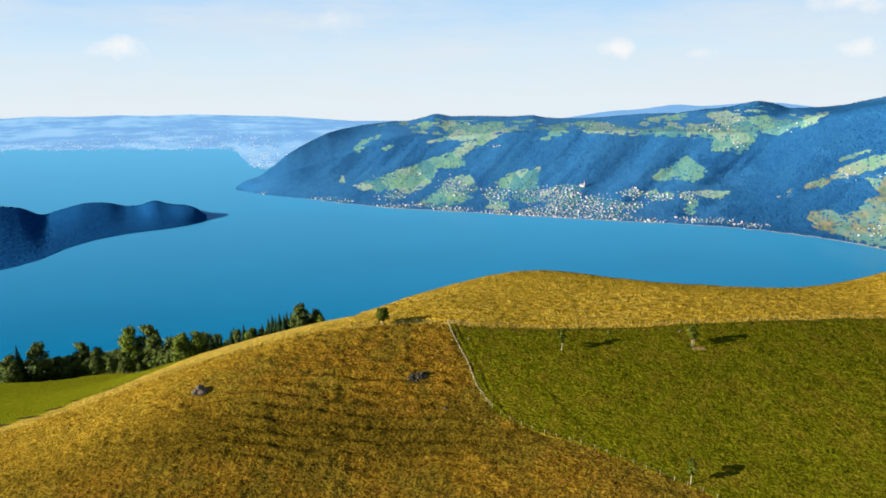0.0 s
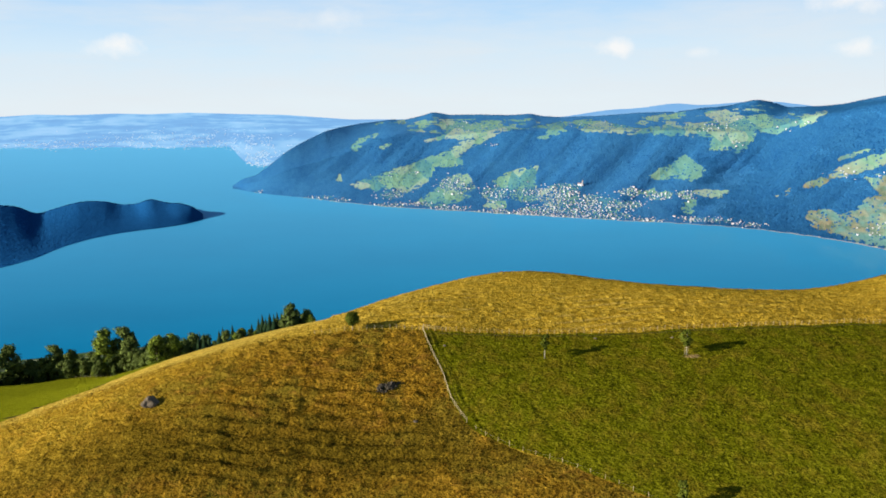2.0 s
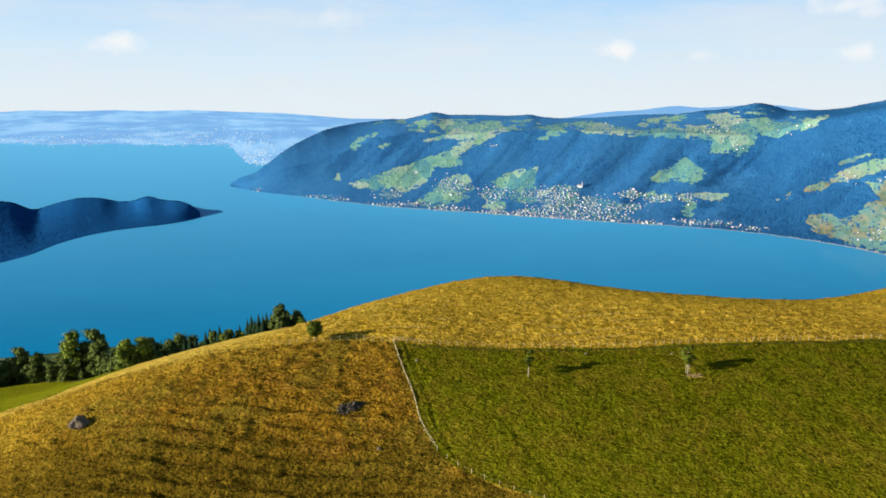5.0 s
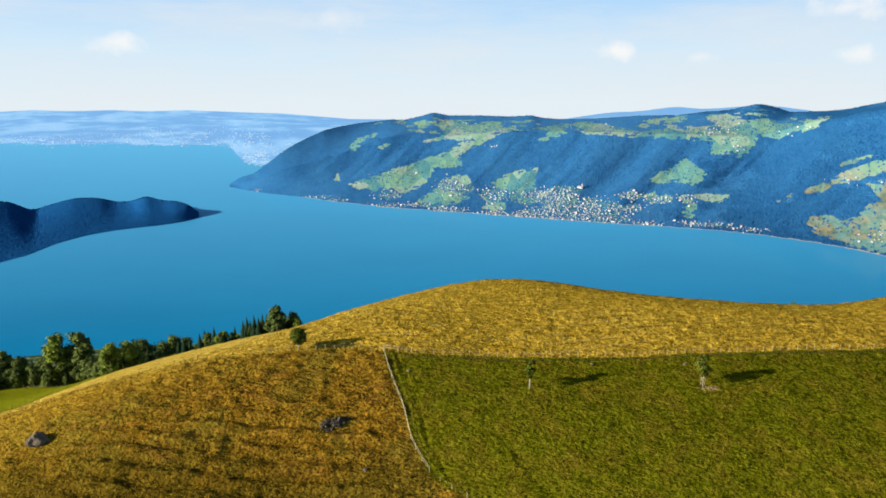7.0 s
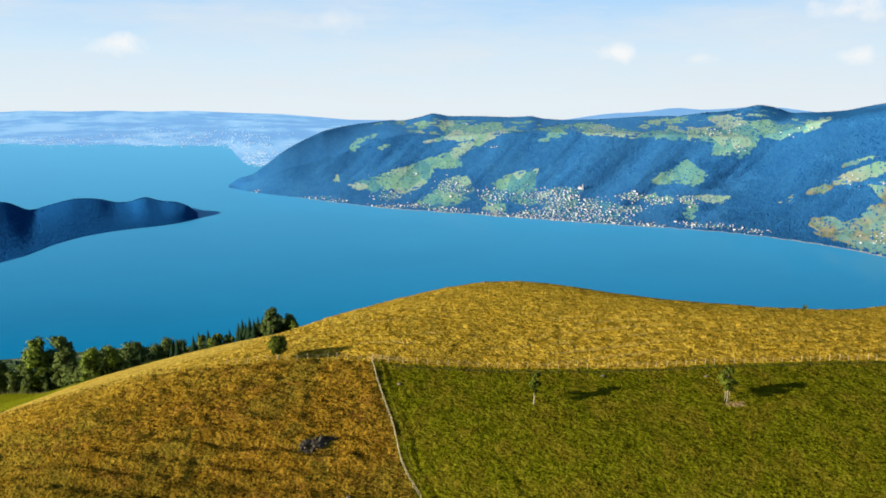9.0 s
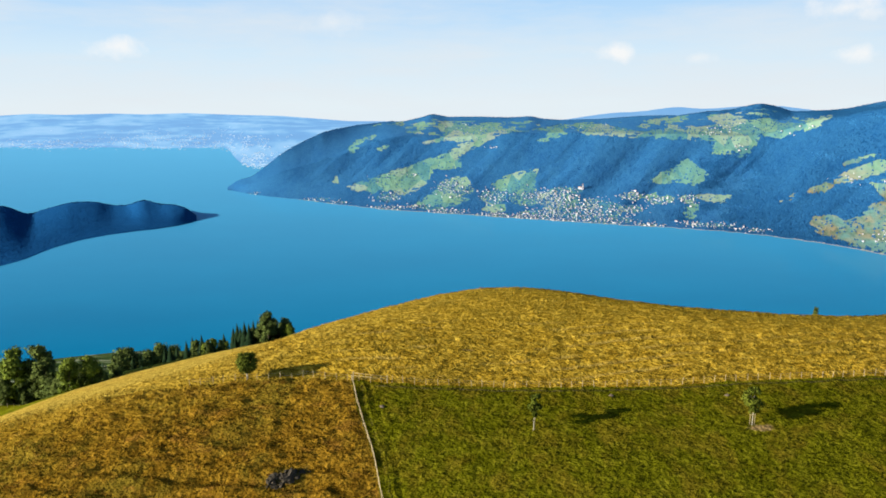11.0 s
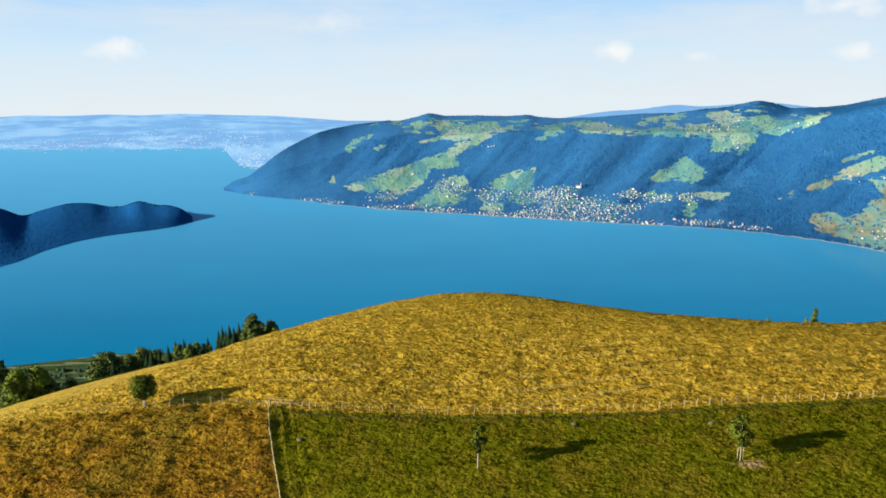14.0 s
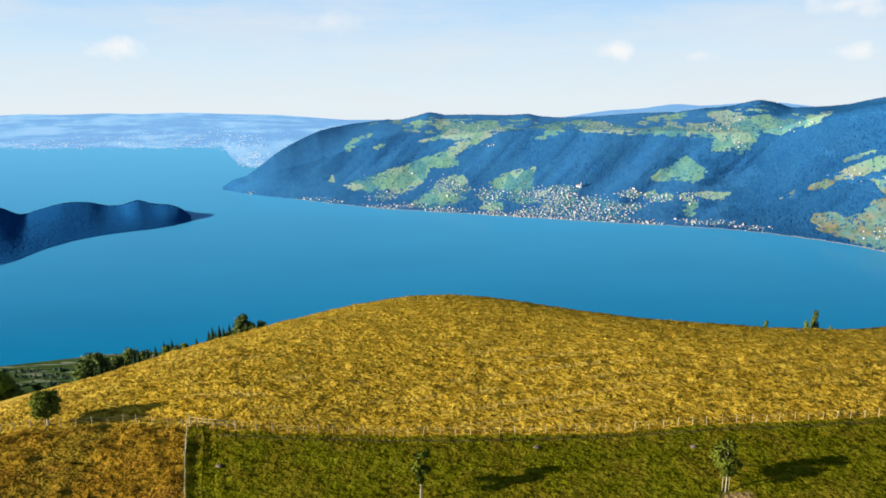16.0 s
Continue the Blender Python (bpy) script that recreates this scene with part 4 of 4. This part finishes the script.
# ---- trees on the slope below the meadow ----
TREE_ROW = [
    (-205, 238, 14, 0), (-203.6, 242, 19, 1), (-197, 247, 20, 2), (-191, 251, 13.6, 0), (-181, 252, 12.6, 2), (-170, 252, 9, 4),
    (-155.6, 250, 21, 3), (-149, 252, 16, 2), (-137, 240, 11, 0), (-124.2, 229.4, 10.5, 3), (-118, 232, 10, 3), 
    (-163, 251, 12, 0), (-143, 247, 13, 2), (-132, 236, 10, 0), (-128, 234, 10, 2), (-115, 232, 9, 0), (-186, 251, 13, 0), (-176, 252, 12, 0)]
FAR_STAND = [
    (-248, 500, 30.6, 2), (-263, 537, 38.2, 2), (-253, 524, 33.6, 0), (-244, 511, 28.1, 1), (-259, 548, 34.7, 1), (-249, 535, 31.7, 1), (-240, 522, 29, 1), (-230, 509, 23.7, 2), 
    (-242, 546, 30.4, 1), (-232, 533, 27.1, 2), (-222, 520, 21.8, 1), (-212, 507, 20.2, 1), (-225, 544, 22.3, 2), (-217, 531, 19.7, 1), (-208, 518, 17.2, 0), (-198, 505, 16, 1), 
    (-208, 542, 21.3, 1), (-200, 529, 15, 2), (-190, 516, 15.9, 1)]
FAR_GROVE = [
    (-183, 503, 7.4, 3), (-194, 540, 12.7, 1), (-185, 527, 10.1, 3), (-184, 534, 6.3, 1), (-177, 521, 7.3, 2), (-180, 538, 12, 1), (-173, 525, 5.3, 3), (-187, 583, 17.8, 1), 
    (-181, 576, 18.9, 1), (-176, 569, 15.2, 1), (-170, 562, 18.1, 1), (-164, 555, 16.6, 1), (-167, 578, 19.1, 1), (-161, 571, 18.7, 1), (-155, 564, 20.7, 0), (-148, 557, 23.2, 2), 
    (-148, 580, 26.4, 0), (-141, 573, 23.5, 0), (-136, 566, 19, 2), (-130, 559, 14.3, 3)]


def belt(x):
    return 228 + 0.2 * (-x - 80)


TREES = [
    broadleaf("tree", 11, 15, 10.5, 0.32, LEAF, BARK, 190, 0.34, "broad dark green deciduous tree on the slope edge", clear=0.06, lobes=46),
    conifer("tree", 12, 15, 7.4, "dark green spruce on the slope edge"),
    broadleaf("tree", 13, 15, 8.0, 0.28, LEAF, BARK, 180, 0.34, "dark green deciduous tree in the tree belt", clear=0.06, lobes=46),
    broadleaf("tree", 14, 15, 8.2, 0.28, LEAF_YELLOW, BARK, 160, 0.32, "sunlit yellow-green deciduous tree in the tree belt", clear=0.08, lobes=46),
    broadleaf("tree", 15, 15, 17.0, 0.3, LEAF_YELLOW, BARK, 150, 0.36, "low rounded yellow-green bush in the tree belt", clear=0.05, lobes=18),
]
used = set()
rng = np.random.default_rng(5)


def plant(kind, x, y, tall, base=15.0, group="trees in the tree belt", slim=1.0):
    m = stand(x, y, tall / base, rng.uniform(0, 360), 0.3) @ Matrix.Diagonal((slim, slim, 1, 1))
    if kind in used:
        return copy_thing(TREES[kind], m)
    used.add(kind)
    TREES[kind].matrix_basis = m
    return tagged(TREES[kind], group=group)


for x, y, tall, kind in TREE_ROW:
    plant(kind, x, y, tall)
for x, y, tall, kind in FAR_STAND + FAR_GROVE:
    plant(kind, x, y, tall, group="trees in the stand down the slope")
# undergrowth that closes the belt, and the inner trees of the stand
for i in range(90):
    x1 = rng.uniform(-216, -116)
    y1 = belt(x1) + rng.uniform(0.5, 10)
    plant(int(rng.choice([0, 2, 4, 0])), x1, y1, rng.uniform(5, 10) if x1 < -120 else rng.uniform(4.5, 7))
for i in range(70):
    x1, y1 = rng.uniform(-185, -145), rng.uniform(565, 600)
    plant(int(rng.choice([1, 1, 0, 2])), x1, y1, rng.uniform(6, 11) + 5 * float(smooth(x1, -185, -150)), group="trees in the stand down the slope")
for i in range(110):
    y1 = rng.uniform(490, 560)
    x1 = rng.uniform(-0.52, -0.35) * y1
    plant(int(rng.choice([1, 1, 2, 0])), x1, y1, rng.uniform(5, 9), group="trees strewn down the slope")
# trees that top the far side of the saddle
for x, y, tall, kind in [(134.2, 285, 11.3, 0), (139.9, 285, 13.2, 3), (152.7, 290, 12.7, 0), (156.9, 288, 14.9, 3), (161.5, 290, 19.5, 2), (171.3, 295, 14.9, 3), (190.6, 295, 17.0, 0)]:
    plant(kind, x, y, 0.88 * tall - 3.0, group="trees below the saddle", slim=0.36)

bare_tree = broadleaf("bare_tree", 41, 15, 6, 0.3, LEAF, PALE_BARK, 4, 0.3, "pale dead tree at the edge of the stand", clear=0.3, lobes=9)
bare_tree.matrix_basis = stand(-152, 566, 0.9, 40)

# lake-side trees on the shore flat
az, yy = rng.uniform(-1250, -350, 900), 1240 + 46 * rng.integers(0, 10, 900) + rng.normal(0, 7, 900)
pts = np.stack([az, yy, ground(az, yy) - 0.5], -1)
clumps("lakeside_trees", pts, 13, 12, LAKESIDE, "scattered trees and hedges on the lakeside fields", "trees", 0.8)

# ---- rock, bush and young trees on the meadow ----
def boulder(name, seed, size, label, squash=(1, 1, 0.7), rough=0.35, mat=None):
    rng = np.random.default_rng(seed)
    bm = bmesh.new()
    bmesh.ops.create_icosphere(bm, subdivisions=3 if size > 0.8 else 2, radius=1)
    off = Vector(rng.uniform(-9, 9, 3))
    for v in bm.verts:
        n = noise.fractal(v.co * 1.3 + off, 1.0, 2.0, 4)
        q = noise.cell_vector(v.co * 1.7 + off)
        v.co = v.co * (1 + rough * n + 0.12 * (q.x - 0.5))
        v.co = Vector((v.co.x * squash[0], v.co.y * squash[1], v.co.z * squash[2])) * size
    me = bpy.data.meshes.new(name)
    bm.to_mesh(me)
    bm.free()
    me.materials.append(mat or ROCK)
    return tagged(new(name, me), label, "rock")


boulder("boulder", 4, 1.25, "grey weathered boulder lying in dry grass", (1.15, 0.9, 1.0), 0.5).matrix_basis = stand(-62.7, 92.4, 0.92, 20, -0.35)
rng = np.random.default_rng(61)
for i in range(26):
    q, r = rng.uniform(0, 2 * math.pi), rng.uniform(0, 1) ** 0.6
    x, y = -16.8 + 3.3 * r * math.cos(q) + 0.7 * r * math.sin(q), 95.2 + 1.2 * r * math.cos(q) + 0.9 * r * math.sin(q)
    size = rng.uniform(0.22, 0.75) * (1.15 - 0.5 * r)
    squash = (rng.uniform(0.9, 1.7), rng.uniform(0.7, 1.1), rng.uniform(0.45, 0.95))
    tagged(boulder("rock", 100 + i, size, "dark fissured rock breaking through the turf", squash, 0.75, ROCK_DARK if rng.random() < 0.88 else ROCK), group="rocks of the outcrop").matrix_basis = stand(x, y, 1, rng.uniform(0, 360), 0.42 * size, rng.uniform(-25, 25))
for x, y, size, seed in [(-11.5, 87.6, 0.35, 12), (26.3, 108.6, 0.28, 13), (42.6, 108.3, 0.3, 14), (70, 139.5, 0.4, 15), (10.6, 158, 0.5, 16), (-6.0, 105.8, 0.3, 17)]:
    boulder("stone", seed, size, "small pale stone half sunk in the grass", (1.2, 1, 0.6)).matrix_basis = stand(x, y, 1, seed * 40, -0.05)

bush_tree = broadleaf("small_tree", 21, 4.4, 3.6, 0.13, LEAF_YOUNG, PALE_BARK, 260, 0.14, "small round-crowned green tree beside the fence", clear=0.36, lobes=26, pinch=0.02)
bush_tree.matrix_basis = stand(-25.9, 111.0, 0.93, 0)

rail = lambda a, b, r, s=6: tube([a, tuple((np.array(a) + np.array(b)) / 2), b], [r, r * 0.96, r * 0.92], s)


def sapling(seed, tall, label, spread, stakes):
    """A young fruit tree tied between two stakes with a crossbar."""
    t = broadleaf("young_tree", seed, tall, tall * spread, 0.05, LEAF_YOUNG, PALE_BARK, 110, 0.15, label, clear=0.42, lobes=20)
    for dx in stakes:
        part("stake", mesh_of("stake", *rail((dx, 0.05, -0.3), (dx, 0.05, 1.9), 0.036), POST_WOOD, True), t, "pale wooden stake")
    if len(stakes) < 2:
        return t
    part("crossbar", mesh_of("crossbar", *rail((-0.38, 0.09, 1.6), (0.38, 0.09, 1.66), 0.04), POST_WOOD, True), t)
    part("tie", mesh_of("tie", *rail((-0.3, 0.02, 1.5), (0.06, 0.0, 1.52), 0.02), WIRE, True), t)
    return t


for x, y, tall, seed, turn, spread, stakes in [(14.4, 101.8, 5.7, 31, 10, 0.34, (0.16,)), (43.6, 102.5, 5.9, 32, 0, 0.46, (-0.32, 0.3)), (31.2, 67.9, 5.4, 33, 25, 0.4, (0.2,))]:
    s = sapling(seed, tall, "young staked fruit tree in the green pasture", spread, stakes)
    tagged(s, group="young fruit trees")
    s.matrix_basis = stand(x, y, 1, turn)



# ---- fences ----
def fence_line(name, points, spacing, tall, thick, label, wires, rails=False, seed=1):
    """Posts along a line with strands or rails between them."""
    rng = np.random.default_rng(seed)
    p = np.array(points, float)
    seg = np.hypot(*np.diff(p, axis=0).T)
    run = np.concatenate([[0], np.cumsum(seg)])
    at = np.arange(0, run[-1], spacing) + rng.uniform(-0.12, 0.12, len(np.arange(0, run[-1], spacing)))
    at = np.clip(at, 0, run[-1])
    xs, ys = np.interp(at, run, p[:, 0]), np.interp(at, run, p[:, 1])
    zs = turf(xs, ys)
    fence = root(name, label, "fence")
    shapes = []
    for i in range(4):
        r = thick * (0.85 + 0.1 * i)
        v, f = tube([(0, 0, -0.4), (0.01 * i, 0, tall * 0.5), (0.02, 0.01 * i, tall - 0.05), (0.02, 0.01 * i, tall)], [r, r * 0.95, r * 0.9, r * 0.55], 7)
        shapes.append(mesh_of("post", v, f, POST_WOOD, True))
    tops = []
    for i, (x, y, z) in enumerate(zip(xs, ys, zs)):
        post = part("post", shapes[int(rng.integers(4))], fence)
        lean = rng.uniform(-5, 5), rng.uniform(-5, 5)
        s = rng.uniform(0.88, 1.12)
        post.matrix_basis = pose(x, y, z, lean[0], lean[1], rng.uniform(0, 360)) @ Matrix.Diagonal((1, 1, s, 1))
        tops.append((x, y, z))
    for k, h in enumerate(wires):
        for a, b in zip(tops[:-1], tops[1:]):
            if rails:
                v, f = tube([(a[0], a[1], a[2] + h), ((a[0] + b[0]) / 2, (a[1] + b[1]) / 2, (a[2] + b[2]) / 2 + h - 0.02), (b[0], b[1], b[2] + h)], [0.036, 0.04, 0.036], 6)
                part("rail", mesh_of("rail", v, f, POST_WOOD, True), fence)
        if not rails:
            line = [(x, y, z + h) for x, y, z in tops]
            v, f = tube(line, [0.008] * len(line), 4)
            part("wire", mesh_of("wire", v, f, WIRE, True), fence, "thin galvanised wire")
    return fence


row_points = [(x, float(np.interp(x, ROW_X, ROW_Y))) for x in np.arange(-34, 126, 4.0)]
fence_line("fence", row_points, 1.62, 1.0, 0.042, "weathered wooden post and wire fence across the hill", (0.5, 0.85), seed=2)
upper = [(float(np.interp(y, DOWN_Y, DOWN_X)), y) for y in np.arange(110.4, 86.0, -2.0)]
fence_line("fence", upper, 2.1, 1.05, 0.05, "weathered wooden rail fence running down the slope", (0.5, 0.95), True, seed=3)
lower = [(float(np.interp(y, DOWN_Y, DOWN_X)) + 0.3, y) for y in np.arange(85.5, 44, -2.0)]
fence_line("fence", lower, 2.4, 0.85, 0.05, "short wooden posts along the field edge", (0.5,), seed=4)
foot = [(x, belt(x) - 1.5) for x in np.arange(-168, -76, 4.0)]
fence_line("fence", foot, 2.6, 1.25, 0.06, "dark weathered post fence along the foot of the tree belt", (0.6, 1.0), seed=6)
gate = root("gate", "pale wooden pole gate at the fence corner", "gate")
ga, gb = (-10.5, 110.7), (-5.6, 110.45)
for h in (0.55, 0.95):
    part("pole", mesh_of("pole", *rail((ga[0], ga[1], float(turf(*ga)) + h), (gb[0], gb[1], float(turf(*gb)) + h), 0.032), POST_WOOD, True), gate)
for q in (ga, gb):
    part("post", mesh_of("post", *tube([(q[0], q[1], float(turf(*q)) - 0.4), (q[0], q[1], float(turf(*q)) + 1.1), (q[0], q[1], float(turf(*q)) + 1.2)], [0.08, 0.075, 0.04], 8), POST_WOOD, True), gate)


# ---- houses by the lake ----
def prism(w, l, h, roof):
    """Walls with gables, and a roof with eaves, as two sets of vertices and faces."""
    a, b = w / 2, l / 2
    wv = [(-a, -b, -4), (a, -b, -4), (a, b, -4), (-a, b, -4), (-a, -b, h), (a, -b, h), (a, b, h), (-a, b, h), (0, -b, h + roof), (0, b, h + roof)]
    wf = [(0, 1, 5, 8, 4), (2, 3, 7, 9, 6), (1, 2, 6, 5), (3, 0, 4, 7)]
    o, e, th = 0.9, 0.8, 0.35
    lift = roof / a * o
    rv = []
    for y in (-b - e, b + e):
        rv += [(-a - o, y, h - lift), (0, y, h + roof), (a + o, y, h - lift), (a + o, y, h - lift + th), (0, y, h + roof + th), (-a - o, y, h - lift + th)]
    rf = [(0, 1, 7, 6), (1, 2, 8, 7), (2, 3, 9, 8), (3, 4, 10, 9), (4, 5, 11, 10), (5, 0, 6, 11), (5, 4, 1, 0), (4, 3, 2, 1), (6, 7, 10, 11), (7, 8, 9, 10)]
    return (wv, wf), (rv, rf)


HOUSE_KINDS = []
for w, l, h, roof in [(11, 13, 7, 3.6), (12, 17, 9, 4), (10, 11, 6, 3.6), (14, 24, 11, 3.6), (9, 12, 8, 4)]:
    walls, top = prism(w, l, h, roof)
    HOUSE_KINDS.append((mesh_of("house", *walls, PLASTER), mesh_of("roof", *top, TILE), walls, top))

rng = np.random.default_rng(17)
spots = []
for a, e, w, h, count in TOWNS + SHORE_TOWNS + FARMS:
    tried = 0
    while count and tried < 4000:
        tried += 1
        q, r = rng.uniform(0, 2 * math.pi), 0.75 * abs(rng.normal()) ** 0.8
        az1, el1 = a + w * r * math.cos(q), e + h * r * math.sin(q)
        s = np.linspace(0.004, 2, 400)
        d1, z1, e1 = mountain(np.full(400, az1), s)
        i = int(np.argmax(e1 > el1))
        if i == 0:
            continue
        p = true_place(az1, d1[i], z1[i])
        if any((p[0] - o[0]) ** 2 + (p[1] - o[1]) ** 2 < 330 for o in spots[-90:]):
            continue
        spots.append(tuple(p))
        count -= 1

town_walls, town_roofs = [], []
for i, p in enumerate(spots):
    k = near(np.array(p[1]))
    walls_me, roof_me, walls, top = HOUSE_KINDS[int(rng.integers(len(HOUSE_KINDS)))]
    turn = rng.choice([0, 90]) + rng.normal(0, 18) - 12
    size = rng.uniform(0.7, 1.2) * HOUSE_SIZE
    m = pose(p[0] * k, p[1] * k, p[2] * k, 0, 0, turn) @ Matrix.Scale(float(size * k), 4)
    if i < 240:
        house = tagged(new("house", walls_me), "pale plastered lakeside house with a brown pitched roof", "house", "houses of the lakeside town")
        house.matrix_basis = m
        part("roof", roof_me, house, "brown tiled pitched roof")
    else:
        for src, out in ((walls, town_walls), (top, town_roofs)):
            out.append(([tuple(m @ Vector(v)) for v in src[0]], src[1]))
tagged(new("town_houses", mesh_of("town_houses", *joined(town_walls), PLASTER)), "many pale plastered houses along the lake shore", "houses", kind="stuff")
tagged(new("town_roofs", mesh_of("town_roofs", *joined(town_roofs), TILE)), "brown tiled roofs of the houses along the shore", "roofs", kind="stuff")

# church above the town
d1, z1, e1 = mountain(np.full(400, 11.8), np.linspace(0.004, 1, 400))
i = int(np.argmax(e1 > -7.3))
p = true_place(11.8, d1[i], z1[i])
k = float(near(np.array(p[1])))
church = root("church", "white village church with a pointed spire", "church", m=pose(*(p * k), 0, 0, 60) @ Matrix.Scale(k, 4))
nave, nave_roof = prism(13, 28, 10, 6)
part("nave", mesh_of("nave", *nave, PLASTER), church)
part("roof", mesh_of("roof", *nave_roof, TILE), church, "brown tiled roof")
part("tower", mesh_of("tower", *tube([(0, -17, -4), (0, -17, 14), (0, -17, 27)], [4.6, 4.5, 4.5], 4), PLASTER), church)
part("spire", mesh_of("spire", *tube([(0, -17, 27), (0, -17, 30), (0, -17, 42)], [5.2, 3.4, 0.1], 8), TILE), church, "pointed brown spire")

# towns of the plain
rng = np.random.default_rng(23)
n = 1700
az = np.concatenate([rng.normal(-21.5, 3.2, n // 2), rng.normal(-31, 2.6, n // 4), rng.normal(-15.8, 1.5, n // 4)])
ss = np.concatenate([np.abs(rng.normal(0.5, 0.28, n // 2)) + 0.1, np.abs(rng.normal(0.42, 0.14, n // 4)) + 0.1, rng.uniform(0.06, 0.9, n // 4)])
keep = (az < -9.5) & (fbm(az * 1.7, ss * 9, 71) > 0.44)
az, ss = az[keep], ss[keep]
dd, zz, _ = lowland(az, ss)
base = true_place(az, dd, zz)
w, l, h = rng.uniform(8, 22, len(az)), rng.uniform(10, 24, len(az)), rng.uniform(3, 6, len(az))
cube = np.array([(-1, -1, -0.3), (1, -1, -0.3), (1, 1, -0.3), (-1, 1, -0.3), (-1, -1, 1), (1, -1, 1), (1, 1, 1), (-1, 1, 1), (0, -1, 1.35), (0, 1, 1.35)])
v = drawn(base[:, None] + cube[None] * np.stack([w / 2, l / 2, h], -1)[:, None])
b = (np.arange(len(az)) * 10)[:, None]
f4 = [(0, 1, 5, 4), (1, 2, 6, 5), (2, 3, 7, 6), (3, 0, 4, 7), (4, 8, 9, 7), (8, 5, 6, 9)]
faces = [tuple(int(x) for x in (np.array(q) + o)) for o in b[:, 0] for q in f4]
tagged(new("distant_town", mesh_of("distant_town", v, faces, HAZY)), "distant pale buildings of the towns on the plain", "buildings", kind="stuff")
az, yy = rng.uniform(-1250, -350, 40), rng.uniform(1320, 1490, 40)
sheds = []
for x, y in zip(az, yy):
    (wv, wf), (rv, rf) = prism(9, 16, 5, 3)
    m = pose(x, y, float(ground(x, y)), 0, 0, rng.uniform(0, 180))
    sheds.append(([tuple(m @ Vector(q)) for q in wv], wf))
    sheds.append(([tuple(m @ Vector(q)) for q in rv], rf))
tagged(new("lakeside_barns", mesh_of("lakeside_barns", *joined(sheds), PLASTER)), "scattered barns on the lakeside fields", "barns", kind="stuff")


# ---- grass of the meadow ----
def tufts(name, x, y, tall, wide, mat, label, seed):
    """Tufts of leaning blades over the turf, three to a tuft."""
    rng = np.random.default_rng(seed)
    n = len(x)
    z = turf(x, y)
    b = 3
    x, y, z = np.repeat(x, b), np.repeat(y, b), np.repeat(z, b)
    t = np.repeat(tall * rng.uniform(0.5, 1.5, n), b) * rng.uniform(0.7, 1.2, n * b)
    w = rng.uniform(0, 2 * np.pi, n * b)
    lean = t * rng.uniform(0.1, 0.6, n * b)
    dx, dy = np.cos(w), np.sin(w)
    ox, oy = rng.normal(0, wide, n * b), rng.normal(0, wide, n * b)
    q = wide * rng.uniform(0.5, 1.1, n * b)
    v0 = np.stack([x + ox - dy * q, y + oy + dx * q, z - 0.05], -1)
    v1 = np.stack([x + ox + dy * q, y + oy - dx * q, z - 0.05], -1)
    v2 = np.stack([x + ox + dx * lean, y + oy + dy * lean, z + t], -1)
    v = np.stack([v0, v1, v2], 1).reshape(-1, 3)
    me = mesh_of(name, v, np.arange(len(v)).reshape(-1, 3), mat, True)
    # blades are shaded like the sward that they stand in
    e = 0.4
    nx = -(ground(x + e, y) - ground(x - e, y)) / (2 * e) + 0.45 * dx
    ny = -(ground(x, y + e) - ground(x, y - e)) / (2 * e) + 0.45 * dy
    nn = np.stack([nx, ny, 0 * nx + 1], -1)
    nn /= np.linalg.norm(nn, axis=1, keepdims=True)
    me.normals_split_custom_set_from_vertices(np.repeat(nn, 3, 0).tolist())
    return tagged(new(name, me), label, "grass", kind="stuff")


rng = np.random.default_rng(29)
def scattered(count, x0, x1, y0, y1):
    return rng.uniform(x0, x1, count), rng.uniform(y0, y1, count)


x, y = scattered(230000, -125, 120, 56, 168)
row, down = np.interp(x, ROW_X, ROW_Y), np.interp(y, DOWN_Y, DOWN_X)
clump = 0.5 * fbm(x / 2.2, y / 2.2, 81, 3) + rng.uniform(-0.2, 0.6, len(x))
bare = np.exp(-(((x - 44.4) / 2.0) ** 2) - ((y - 101.9) / 0.9) ** 2) > 0.4
on = (clump > 0.4) & ~bare
thin = rng.random(len(x))
gold_here = on & (thin < np.where(y > 126, 0.2, 0.5)) & ((y > row + 0.4) | ((0.75 * limb(x, y) > rng.random(len(x))) & (y < row)))
brown_here = on & (thin < 0.6) & (y < row - 0.2) & (x < down - 0.3) & ~gold_here
green_here = on & (y < row - 0.4) & (x > down + 0.5) & (thin < 0.4)
tufts("golden_grass", x[gold_here], y[gold_here], 0.17, 0.1, GRASS_GOLD, "dry golden grass tufts on the upper meadow", 1)
herb_here = brown_here & (np.abs(y + rng.uniform(-9, 9, len(x)) - 85) < 8)
brown_here &= ~herb_here
tufts("olive_herbs", x[herb_here], y[herb_here], 0.2, 0.12, GRASS_HERB, "dark olive herbs and dead grass low on the slope", 4)
tufts("brown_grass", x[brown_here], y[brown_here], 0.2, 0.12, GRASS_BROWN, "tall dry brown grass on the steep slope", 2)
tufts("green_grass", x[green_here], y[green_here], 0.17, 0.1, GRASS_GREEN, "short green grass tufts in the fenced pasture", 3)
